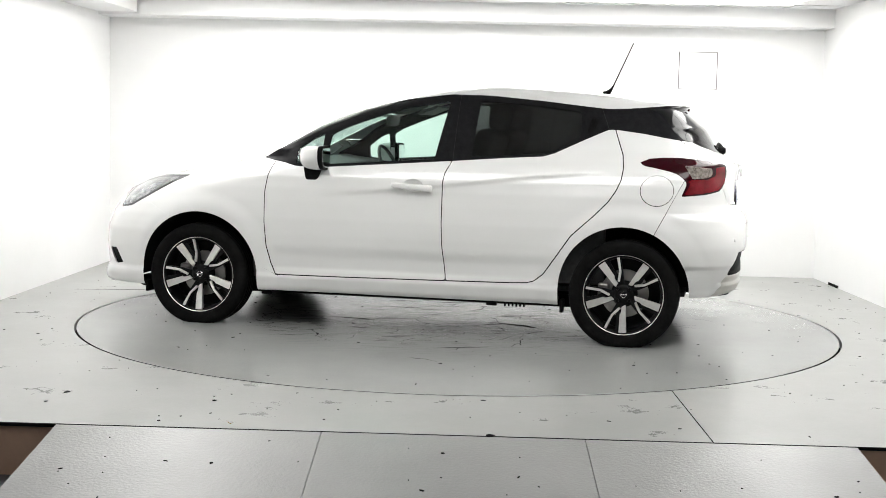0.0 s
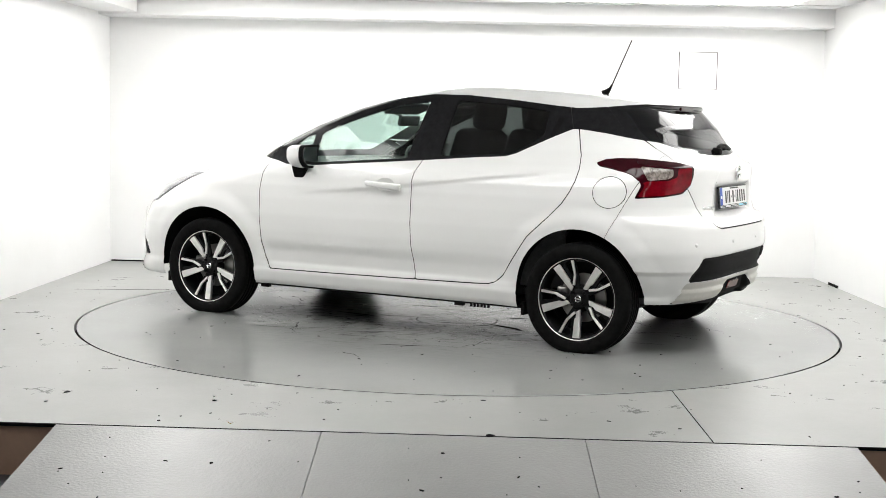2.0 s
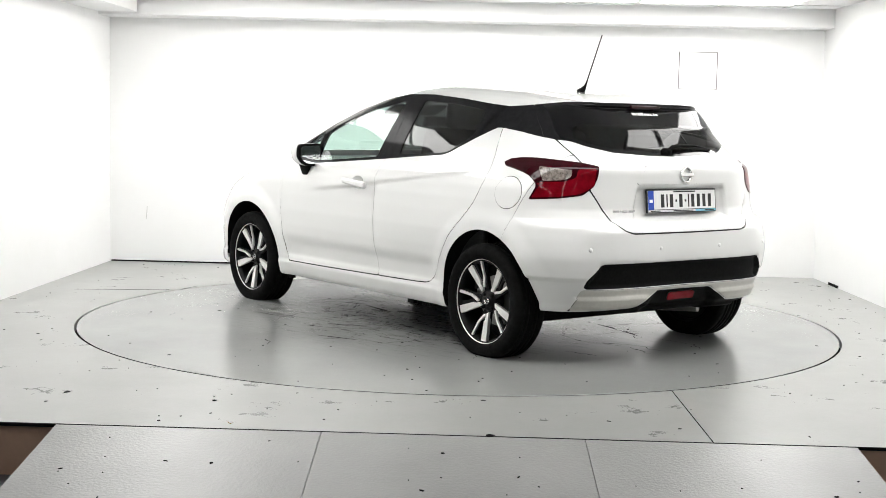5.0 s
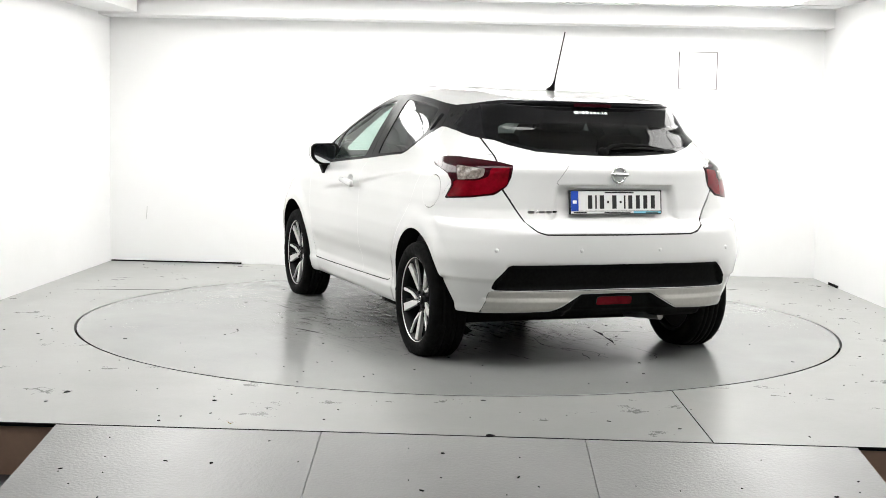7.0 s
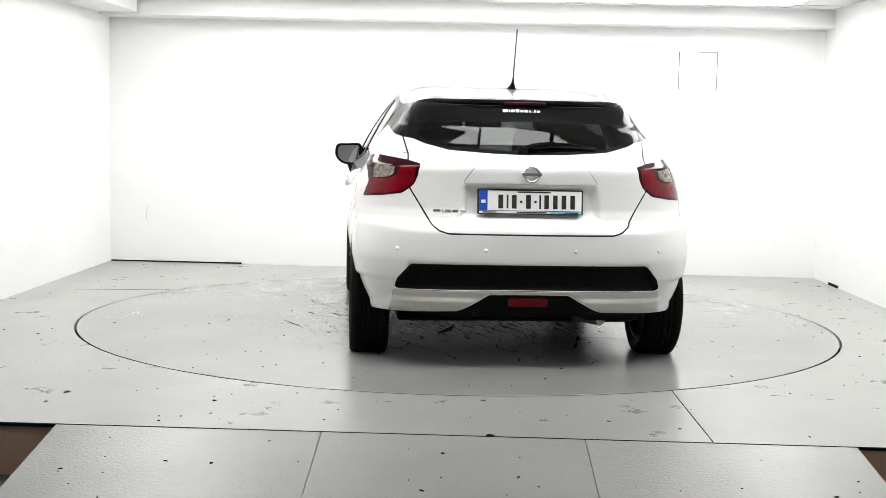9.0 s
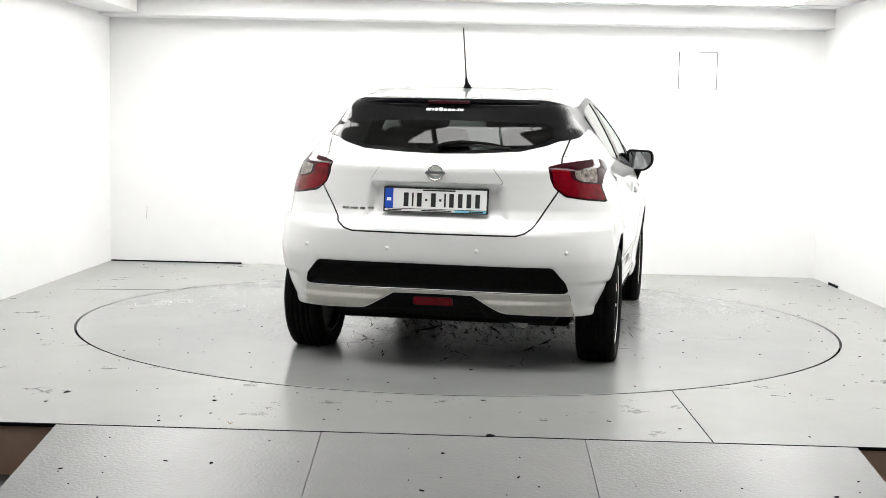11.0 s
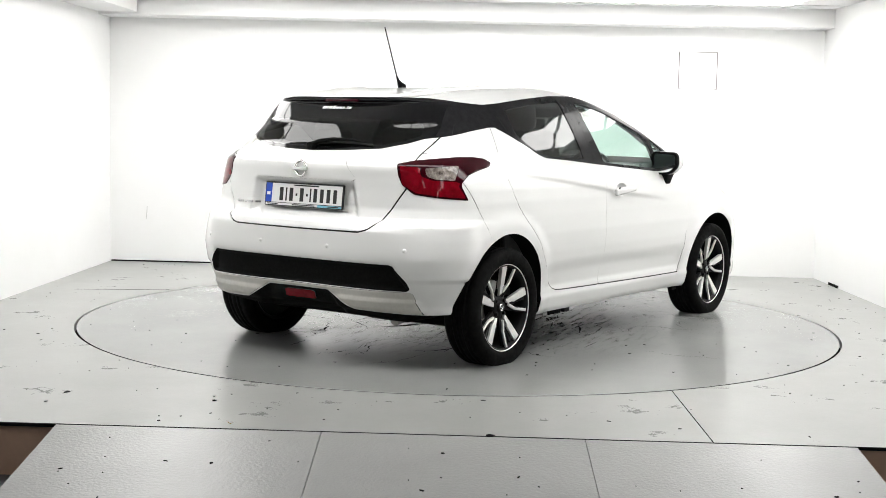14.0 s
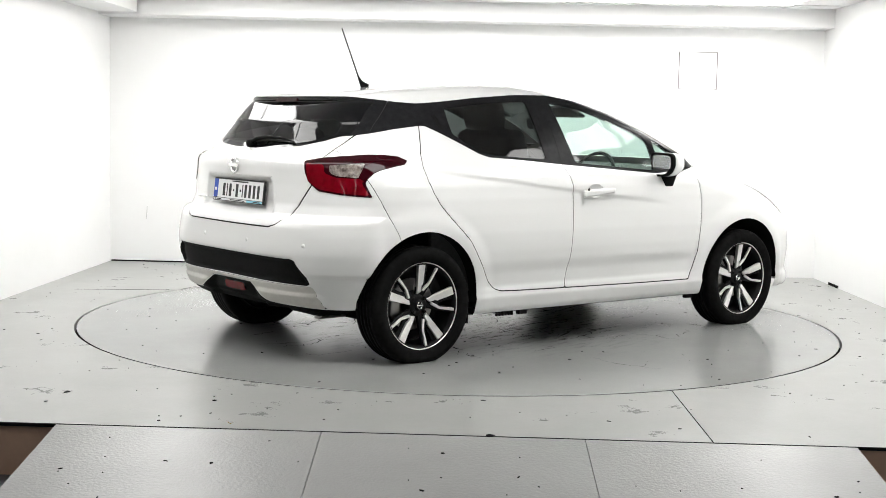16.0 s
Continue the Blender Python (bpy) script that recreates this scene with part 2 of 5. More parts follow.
def build_room():
    # floor of the booth: a raised deck with a round hole for the turning disc
    bm = bmesh.new()
    n = 160
    inner = [bm.verts.new((R_DISC * math.cos(2 * math.pi * i / n), R_DISC * math.sin(2 * math.pi * i / n) + HOLE_Y, 0)) for i in range(n)]
    low = [bm.verts.new((v.co.x, v.co.y, -0.06)) for v in inner]

    def edge(a):
        c, s = math.cos(a), math.sin(a)
        k = min((XR_ + 0.1 if c > 0 else -XL + 0.1) / max(abs(c), 1e-6), (YB + 0.1 if s > 0 else -YF) / max(abs(s), 1e-6))
        return bm.verts.new((k * c, k * s + (-0.021 * k * c if s < 0 and abs(k * s + 3.078) < 0.01 else 0), 0))
    outer = [edge(2 * math.pi * i / n) for i in range(n)]
    for i in range(n):
        j = (i + 1) % n
        bm.faces.new((inner[i], outer[i], outer[j], inner[j]))
        bm.faces.new((inner[i], inner[j], low[j], low[i]))
    bm.normal_update()
    floor = setting(mesh_ob("floor", bm, FLOOR), "grey-green painted booth floor with scuffs and chips", "floor")
    # joints between the deck boards
    def joint(a, b, w=0.006):
        d = (Vector(b) - Vector(a)).normalized()
        s = Vector((-d.y, d.x)) * w / 2
        pts = [(a[0] + s.x, a[1] + s.y), (b[0] + s.x, b[1] + s.y), (b[0] - s.x, b[1] - s.y), (a[0] - s.x, a[1] - s.y)]
        part("joint", prism(pts, -0.004, 0.0012), GAP, floor, "dark joint between floor boards")
    joint((1.014, -2.10), (1.018, -3.098), 0.0045)
    joint((-2.71, 1.035), (-2.03, 1.12), 0.004)
    joint((-1.98, 1.16), (-1.90, 1.36), 0.003)
    joint((1.19, -2.00), (1.30, -1.99), 0.003)
    # dark slit round the disc
    ring = lathe([(R_DISC - 0.011, -0.002), (R_DISC - 0.011, -0.05), (R_DISC + 0.012, -0.05)], 160)
    ring.transform(Matrix.Rotation(radians(90), 4, "X"))
    part("slit", ring, GAP, floor, "dark gap round the turning disc")
    # front edge of the deck
    bm = prism([(-3.2, -3.006), (3.2, -3.140), (3.2, -3.100), (-3.2, -2.966)], LOW, -0.004)
    setting(mesh_ob("deck_front", bm, PLY), "bare brown plywood front of the raised floor", "step")
    for xa, xb, wide in ((-3.2, -1.592, 0.011), (-1.592, -0.527, 0.005), (-0.527, 0.514, 0.0015), (0.514, 3.2, 0.004)):
        ya, yb = -3.078 - 0.021 * xa, -3.078 - 0.021 * xb
        bm = prism([(xa, ya - wide), (xb, yb - wide), (xb, yb + 0.001), (xa, ya + 0.001)], -0.012, 0.0012)
        setting(mesh_ob("deck_edge", bm, GAP), "thin dark edge strip of the raised floor", "trim")
    # ramp panels in front
    ramp_ob = new("ramp")
    tagged(ramp_ob, "grey painted sloping ramp of three boards before the booth", "ramp", kind="structure")
    edges = [-1.59, -0.527, 0.514, 1.577]
    for a, b in zip(edges, edges[1:]):
        bm = bmesh.new()
        ya, yb = -3.084 - 0.021 * a, -3.084 - 0.021 * b
        g = 0.0015
        top = [(a + g, ya, -0.001), (b - g, yb, -0.001), (b - g, yb - 1.75, -0.212), (a + g, ya - 1.75, -0.212)]
        tv = [bm.verts.new(p) for p in top]
        bv = [bm.verts.new((p[0], p[1], p[2] - 0.018)) for p in top]
        bm.faces.new(tv)
        bm.faces.new(bv[::-1])
        for i in range(4):
            bm.faces.new((tv[i], tv[(i + 1) % 4], bv[(i + 1) % 4], bv[i]))
        bmesh.ops.recalc_face_normals(bm, faces=bm.faces[:])
        part("board", bm, RAMPM, ramp_ob)
    for x in (-1.45, -0.527, 0.514, 1.42):
        bm = bmesh.new()
        vs = [bm.verts.new(p) for p in ((x - 0.02, -3.19, LOW), (x - 0.02, -4.7, LOW), (x - 0.02, -3.19, -0.05))]
        ws = [bm.verts.new(v.co + Vector((0.04, 0, 0))) for v in vs]
        bm.faces.new(vs)
        bm.faces.new(ws[::-1])
        for i in range(3):
            bm.faces.new((vs[i], ws[i], ws[(i + 1) % 3], vs[(i + 1) % 3]))
        bmesh.ops.recalc_face_normals(bm, faces=bm.faces[:])
        part("bearer", bm, PLY, ramp_ob)
    # walls; the back wall runs a little askew
    bm = prism([(-3.1, 2.925), (3.085, 2.810), (3.085, 3.010), (-3.1, 3.125)], -0.02, 2.6)
    back = setting(mesh_ob("wall_back", bm, WALL), "plain white painted back wall", "wall")
    bm = prism([(-2.947, 3.1), (-3.147, 3.1), (-3.3, -3.0), (-3.1, -3.0)], -0.02, 2.6)
    setting(mesh_ob("wall_left", bm, WALL), "plain white painted side wall", "wall")
    bm = prism([(2.963, 3.0), (3.16, 3.0), (3.26, -3.1), (3.06, -3.1)], -0.02, 2.6)
    setting(mesh_ob("wall_right", bm, WALL), "plain white painted side wall", "wall")
    # black gap under the back wall and a chip at the side wall
    bm = prism([(-2.94, 2.913), (-1.832, 2.891), (-1.832, 2.917), (-2.94, 2.937)], 0.001, 0.012)
    setting(mesh_ob("trim_gap", bm, GAP), "dark gap under the back wall", "gap")
    bm = prism([(2.966, 2.12), (3.02, 2.12), (3.02, 2.36), (2.964, 2.36)], 0.001, 0.02)
    setting(mesh_ob("trim_notch", bm, GAP), "small dark notch at the foot of the side wall", "gap")
    bm = prism([(-2.648, 0.36), (-2.642, 0.42), (-2.640, 0.47), (-2.634, 0.47), (-2.635, 0.42), (-2.643, 0.36)], 2.914, 2.935, "y")
    part("scuff", bm, material("faint_scuff", (0.55, 0.55, 0.54), 0.8), back, "faint grey scuff")
    # ceiling, beams
    bm = prism([(-3.4, 3.2), (3.4, 3.2), (3.4, -3.2), (-3.4, -3.2)], ZC, ZC + 0.1)
    setting(mesh_ob("ceiling", bm, CEIL), "white suspended ceiling of square tiles", "ceiling")
    bm = prism([(-3.05, 2.60), (3.05, 2.55), (3.05, 2.90), (-3.05, 3.0)], 2.043, ZC + 0.01, bevel=0.006)
    setting(mesh_ob("beam_back", bm, WALL), "white boxed beam under the ceiling at the back wall", "beam")
    bm = prism([(-3.1, 2.62), (-2.64, 2.58), (-2.70, -3.05), (-3.2, -3.05)], 2.064, ZC + 0.01, bevel=0.006)
    setting(mesh_ob("beam_side", bm, WALL), "white boxed beam under the ceiling along the side wall", "beam")
    # hatch in the back wall
    hatch = new("wall_hatch")
    tagged(hatch, "white flush service hatch with a thin joint in the back wall", "hatch")
    def wall_y(x):
        return 2.925 - (x + 3.1) * 0.115 / 6.185
    hx0, hx1, hz0, hz1 = 1.787, 2.093, 1.549, 1.846
    bm = prism([(hx0, wall_y(hx0) - 0.004), (hx1, wall_y(hx1) - 0.004), (hx1, wall_y(hx1) + 0.02), (hx0, wall_y(hx0) + 0.02)], hz0, hz1)
    part("panel", bm, WALL, hatch)
    for (a, b, c, d) in ((hx0 - 0.006, hx0, hz0 - 0.004, hz1 + 0.004), (hx1, hx1 + 0.006, hz0 - 0.004, hz1 + 0.004), (hx0, hx1, hz1, hz1 + 0.004), (hx0, hx1, hz0 - 0.003, hz0)):
        part("joint", prism([(a, wall_y(a) - 0.003), (b, wall_y(b) - 0.003), (b, wall_y(b) + 0.01), (a, wall_y(a) + 0.01)], c, d), TRIMLINE, hatch)
    # ceiling grid and lights
    xs = [0.735 + 0.605 * k for k in range(-5, 4)]
    ys = [2.24 - 0.605 * k for k in range(0, 7)] + [-1.95, -2.555]
    for x in xs:
        if -2.6 < x < 2.95:
            setting(mesh_ob("ceiling_bar", box(x - 0.008, -3.1, ZC - 0.006, x + 0.008, 2.55, ZC + 0.002), ALU), "white ceiling grid bar", "trim")
    for y in ys:
        setting(mesh_ob("ceiling_bar", box(-2.66, y - 0.008, ZC - 0.007, 2.95, y + 0.008, ZC + 0.002), ALU), "white ceiling grid bar", "trim")
    first = None
    for row in (0, 1, 2, 3, 4, 5, 7):
        for col in range(8):
            x, y = xs[col] + 0.3025, ys[row] - 0.3025
            if x < -2.4 or x > 2.7 or (row not in (0, 7) and col not in (0, 7)):
                continue
            if first is None:
                first = new("ceiling_light")
                first.location = (x, y, ZC)
                bm = box(-0.3, -0.3, -0.012, 0.3, -0.285, 0.0)
                for q in ((-0.3, 0.285, 0.3, 0.3), (-0.3, -0.285, -0.285, 0.285), (0.285, -0.285, 0.3, 0.285)):
                    box(q[0], q[1], -0.012, q[2], q[3], 0.0, bm=bm)
                part("frame", bm, ALU, first)
                part("diffuser", box(-0.284, -0.284, -0.008, 0.284, 0.284, -0.002), LIGHTP, first, "glowing white diffuser")
                tagged(first, "square white light panel set in the ceiling", "ceiling light", "ceiling lights of the booth")
            else:
                copy_thing(first, pose(x, y, ZC))
    # the hall before the booth; walls and ceiling are unseen, added to bounce light
    setting(mesh_ob("hall_floor", box(-5.5, -11.5, LOW - 0.1, 5.5, -2.9, LOW), HALLFLOOR), "dark blue-grey floor before the raised booth", "floor")
    for n_, b in (("unseen_wall_left", (-5.6, -11.5, LOW, -5.5, -3.05, 3.3)), ("unseen_wall_right", (5.5, -11.5, LOW, 5.6, -3.05, 3.3)), ("unseen_wall_front", (-5.6, -11.6, LOW, 5.6, -11.5, 3.3)),
                  ("unseen_wall_side_left", (-5.6, -3.10, LOW, -3.28, -3.0, 3.3)), ("unseen_wall_side_right", (3.22, -3.2, LOW, 5.6, -3.1, 3.3)), ("unseen_wall_header", (-3.28, -3.1, 2.297, 3.22, -3.0, 3.3))):
        setting(mesh_ob(n_, box(*b), UNSEENWALL), "assumed pale grey hall wall, out of view", "wall")
    setting(mesh_ob("unseen_ceiling", box(-5.6, -11.6, 3.0, 5.6, -3.05, 3.1), UNSEENWALL), "assumed pale grey hall ceiling, out of view", "ceiling")
    # added lamps, never in view: fill light for the booth's open side
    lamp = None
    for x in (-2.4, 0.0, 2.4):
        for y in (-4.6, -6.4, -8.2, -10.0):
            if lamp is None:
                lamp = new("hall_fill_light")
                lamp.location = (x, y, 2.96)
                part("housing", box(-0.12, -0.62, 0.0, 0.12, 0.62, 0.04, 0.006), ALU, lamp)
                part("diffuser", box(-0.10, -0.6, -0.012, 0.10, 0.6, -0.001), FILLP, lamp, "glowing white diffuser")
                tagged(lamp, "added strip light, out of view, that fills the booth from its open side", "ceiling light", "strip lights of the hall")
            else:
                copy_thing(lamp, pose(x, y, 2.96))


build_room()


def build_disc():
    disc = new("turntable")
    tagged(disc, "round grey painted turning platform set flush in the floor", "turntable")
    prof = [(0.0005, 0.0), (0.5, 0.0), (1.0, 0.0), (1.6, 0.0), (R_DISC - 0.013, 0.0), (R_DISC - 0.011, -0.002)]
    bm = lathe(prof, 160)
    bm.transform(Matrix.Rotation(radians(90), 4, "X"))
    bmesh.ops.recalc_face_normals(bm, faces=bm.faces[:])
    plate = part("plate", bm, DISC, disc)
    for f in plate.data.polygons:
        f.use_smooth = False
    return disc


disc = build_disc()


def chip(rng, x, y, r, z=0.0, bm=None, tilt=0.0):
    bm = bm or bmesh.new()
    n = rng.randint(5, 7)
    turn, flat = rng.uniform(0, 6.3), rng.uniform(0.3, 0.8)
    low, top = [], []
    for i in range(n):
        a = 2 * math.pi * i / n
        d = r * rng.uniform(0.6, 1.2)
        px, py = d * math.cos(a), d * flat * math.sin(a)
        qx, qy = px * math.cos(turn) - py * math.sin(turn), px * math.sin(turn) + py * math.cos(turn)
        zz = z + tilt * (y + qy)
        low.append(bm.verts.new((x + qx, y + qy, zz - 0.001)))
        top.append(bm.verts.new((x + qx * 0.9, y + qy * 0.9, zz + 0.0025)))
    bm.faces.new(top)
    for i in range(n):
        bm.faces.new((low[i], low[(i + 1) % n], top[(i + 1) % n], top[i]))
    return bm


def build_marks():
    """Flakes and specks of dirt on the deck, the ramp and the disc."""
    rng = random.Random(11)
    bm = bmesh.new()
    k = 0
    while k < 150:
        x, y = rng.uniform(-2.95, 2.9), rng.uniform(-2.95, 3.0)
        if math.hypot(x, y) < R_DISC + 0.05:
            continue
        chip(rng, x, y, rng.choice((0.003, 0.004, 0.005, 0.007, 0.010)), bm=bm)
        k += 1
    for x, y, r in ((-1.727, -2.435, 0.02), (0.14, -3.066, 0.022), (-1.05, -2.54, 0.014), (1.43, -2.96, 0.012), (-1.2, -2.95, 0.012)):
        chip(rng, x, y, r, bm=bm)
    tagged(mesh_ob("floor_dirt", bm, GAP), "small dark paint chips and specks lying on the booth floor", "dirt", kind="stuff")
    bm = bmesh.new()
    for _ in range(70):
        x, y = rng.uniform(-1.5, 1.5), rng.uniform(0.06, 1.3)
        n0 = len(bm.verts)
        chip(rng, x, -3.12 - 0.021 * x - y, rng.choice((0.003, 0.004, 0.006, 0.010)), bm=bm)
        bm.verts.ensure_lookup_table()
        for v in bm.verts[n0:]:
            v.co.z += -0.001 + (v.co.y + 3.084 + 0.021 * v.co.x) * 0.211 / 1.75
    tagged(mesh_ob("ramp_dirt", bm, GAP), "small dark specks lying on the ramp boards", "dirt", kind="stuff")
    bm = bmesh.new()
    for _ in range(160):
        a, d = rng.uniform(0, 6.283), R_DISC * math.sqrt(rng.uniform(0, 0.95))
        chip(rng, d * math.cos(a), d * math.sin(a), rng.choice((0.003, 0.004, 0.005, 0.007, 0.011)), bm=bm)
    # scuffs near the middle and a broken ring mark
    for _ in range(46):
        a, d = rng.uniform(0, 6.283), rng.uniform(0.1, 1.2)
        x, y, ln = d * math.cos(a), d * math.sin(a), rng.uniform(0.04, 0.22)
        t = rng.gauss(0, 0.25)
        c, q = math.cos(t) * ln, math.sin(t) * ln
        w = rng.uniform(0.002, 0.007)
        vs = [bm.verts.new(p) for p in ((x - c, y - q, 0.0012), (x, y - w, 0.0012), (x + c, y + q, 0.0012), (x + rng.uniform(-0.5, 0.5) * c, y + w, 0.0012))]
        bm.faces.new(vs)
    for i in range(26):
        if rng.random() < 0.3:
            continue
        a0, a1, r0 = 6.283 * i / 26, 6.283 * (i + rng.uniform(0.6, 1.0)) / 26, 0.25
        w = rng.uniform(0.003, 0.009)
        vs = [bm.verts.new((r * math.cos(a), r * math.sin(a), 0.0012)) for r, a in ((r0, a0), (r0 + w, a0), (r0 + w, a1), (r0, a1))]
        bm.faces.new(vs)
    # jagged cracks in the paint, some with a bare dark patch beside them
    for _ in range(64):
        a, d = rng.uniform(0, 6.283), 1.45 * math.sqrt(rng.random())
        x, y, way = d * math.cos(a), d * math.sin(a), rng.choice((0.0, 0.3, 1.5, 1.7)) + rng.gauss(0, 0.35)
        left, right = [], []
        count = rng.randint(5, 16)
        for k in range(count):
            w = rng.uniform(0.0006, 0.0032) * math.sin(math.pi * (k + 0.5) / count) + 0.0004
            if rng.random() < 0.1:
                w *= 2.5
            left.append(bm.verts.new((x - math.sin(way) * w, y + math.cos(way) * w, 0.0012)))
            right.append(bm.verts.new((x + math.sin(way) * w, y - math.cos(way) * w, 0.0012)))
            ln = rng.uniform(0.015, 0.06)
            turn = way + rng.gauss(0, 0.55)
            x, y = x + math.cos(turn) * ln, y + math.sin(turn) * ln
        for k in range(count - 1):
            bm.faces.new((right[k], right[k + 1], left[k + 1], left[k]))
    bmesh.ops.recalc_face_normals(bm, faces=bm.faces[:])
    for f in bm.faces:
        if f.normal.z < 0:
            f.normal_flip()
    tagged(part("scuff_layer", bm, GAP, disc, "dark scuffs, specks and a worn ring"), kind="stuff")


build_marks()


def build_leaf():
    leaf = new("dry_leaf")
    leaf.matrix_basis = pose(-0.905, -2.977, 0.0005) @ Matrix.Scale(0.6, 4)
    bm = bmesh.new()
    rows = []
    for i in range(6):
        t = i / 5
        w = 0.010 * math.sin(math.pi * min(t * 0.9 + 0.08, 1))
        z = 0.018 * (2 * t - 1) ** 2
        rows.append([bm.verts.new((0.034 * (t - 0.5), k * w * 0.8, z * 0.7 + 0.004 * abs(k))) for k in (-1, 0, 1)])
    for p, q in zip(rows, rows[1:]):
        for k in range(2):
            bm.faces.new((p[k], p[k + 1], q[k + 1], q[k]))
    bmesh.ops.solidify(bm, geom=bm.faces[:], thickness=0.001)
    part("blade", bm, material("dry_leaf_brown", (0.30, 0.19, 0.06), 0.7), leaf)
    part("stalk", tube([(-0.0165, 0, 0.0125), (-0.026, 0.003, 0.019)], 0.001, 6), PLY, leaf)
    tagged(leaf, "small curled yellow-brown dry leaf on the floor edge", "leaf")


build_leaf()


# --- the car: body surface from level lines ---
def interp(v, table):
    return np.interp(v, [a for a, _ in table], [b for _, b in table])


REAR_X = [(0.19, -1.80), (0.25, -1.845), (0.30, -1.872), (0.40, -1.905), (0.44, -1.916), (0.50, -1.922), (0.58, -1.922), (0.66, -1.922), (0.715, -1.921), (0.732, -1.912), (0.748, -1.878), (0.80, -1.862), (0.90, -1.865),
          (0.99, -1.874), (1.022, -1.869), (1.045, -1.842), (1.08, -1.797), (1.15, -1.730), (1.285, -1.665), (1.405, -1.548), (1.418, -1.560), (1.444, -1.566), (1.450, -1.47), (1.4545, -1.2), (1.457, -0.62)]
FRONT_X = [(0.19, 2.03), (0.225, 2.075), (0.27, 2.075), (0.31, 2.055), (0.45, 2.07), (0.55, 2.065), (0.65, 2.03), (0.72, 1.985), (0.78, 1.925), (0.84, 1.80), (0.89, 1.62), (0.93, 1.40), (0.96, 1.24), (0.985, 1.14), (1.0, 1.08),
           (1.07, 0.93), (1.2, 0.66), (1.3, 0.41), (1.37, 0.17), (1.42, -0.06), (1.445, -0.24), (1.452, -0.34), (1.457, -0.46)]
WIDTH = [(0.19, 0.79), (0.235, 0.822), (0.30, 0.838), (0.325, 0.832), (0.345, 0.836), (0.40, 0.842), (0.47, 0.852), (0.55, 0.862), (0.65, 0.869), (0.75, 0.869), (0.83, 0.866), (0.90, 0.857), (0.95, 0.838),
         (1.0, 0.808), (1.05, 0.785), (1.1, 0.763), (1.2, 0.711), (1.3, 0.654), (1.36, 0.614), (1.385, 0.594), (1.405, 0.574), (1.425, 0.545), (1.44, 0.508), (1.448, 0.46), (1.4525, 0.38), (1.456, 0.22), (1.457, 0.0)]
ROOF = [(-1.9, 0.70), (-1.68, 0.765), (-1.55, 0.795), (-1.35, 0.848), (-1.11, 0.915), (-0.87, 0.958), (-0.62, 0.988), (-0.4, 1.0)]
CREASE = [(-1.9, 1.01), (-1.2, 0.99), (-0.92, 0.962), (-0.6, 0.926), (-0.28, 0.886), (0.045, 0.848), (0.25, 0.828), (0.55, 0.80), (1.2, 0.76), (2.2, 0.7)]
WHEELS = ((1.2625, 0.308), (-1.2625, 0.308))
HUB_Z = 0.291  # the tyres are pressed flat by the load


def smooth(a, b, v):
    t = np.clip((v - a) / (b - a), 0, 1)
    return t * t * (3 - 2 * t)


def half_width(x, z):
    w = interp(z, WIDTH) + 0 * x
    crease = interp(x, CREASE)
    lower = (z < crease)
    inset = 0.010 * smooth(0.0, 0.026, crease - z) * smooth(0.34, 0.06, crease - z) * smooth(-1.3, -0.9, x) * smooth(0.62, 0.15, x)
    w = w - np.where(lower, inset, 0)
    for cx, cz in WHEELS:
        r = np.hypot(x - cx, z - cz)
        w = w + 0.014 * smooth(0.50, 0.40, r) * smooth(0.95, 0.7, z)
    # the doors' lower hollow
    w = w - 0.010 * smooth(0.50, 0.42, z) * smooth(0.33, 0.36, z) * smooth(0.95, 0.75, np.abs(x + 0.02))
    w = w - 0.03 * smooth(-0.9, -1.45, x) * smooth(1.1, 1.3, z)
    # bumper corner: a shoulder and a lower edge below which it tucks in
    corner = smooth(-1.50, -1.62, x)
    w = w + corner * 0.015 * smooth(0.750, 0.736, z) * smooth(0.45, 0.6, z) - corner * (0.018 * smooth(0.462, 0.446, z) + 0.026 * smooth(0.445, 0.28, z))
    return w


def super_corner(t, n):
    t = np.clip(t, 0, 1)
    return (1 - (1 - t) ** n) ** (1 / n)


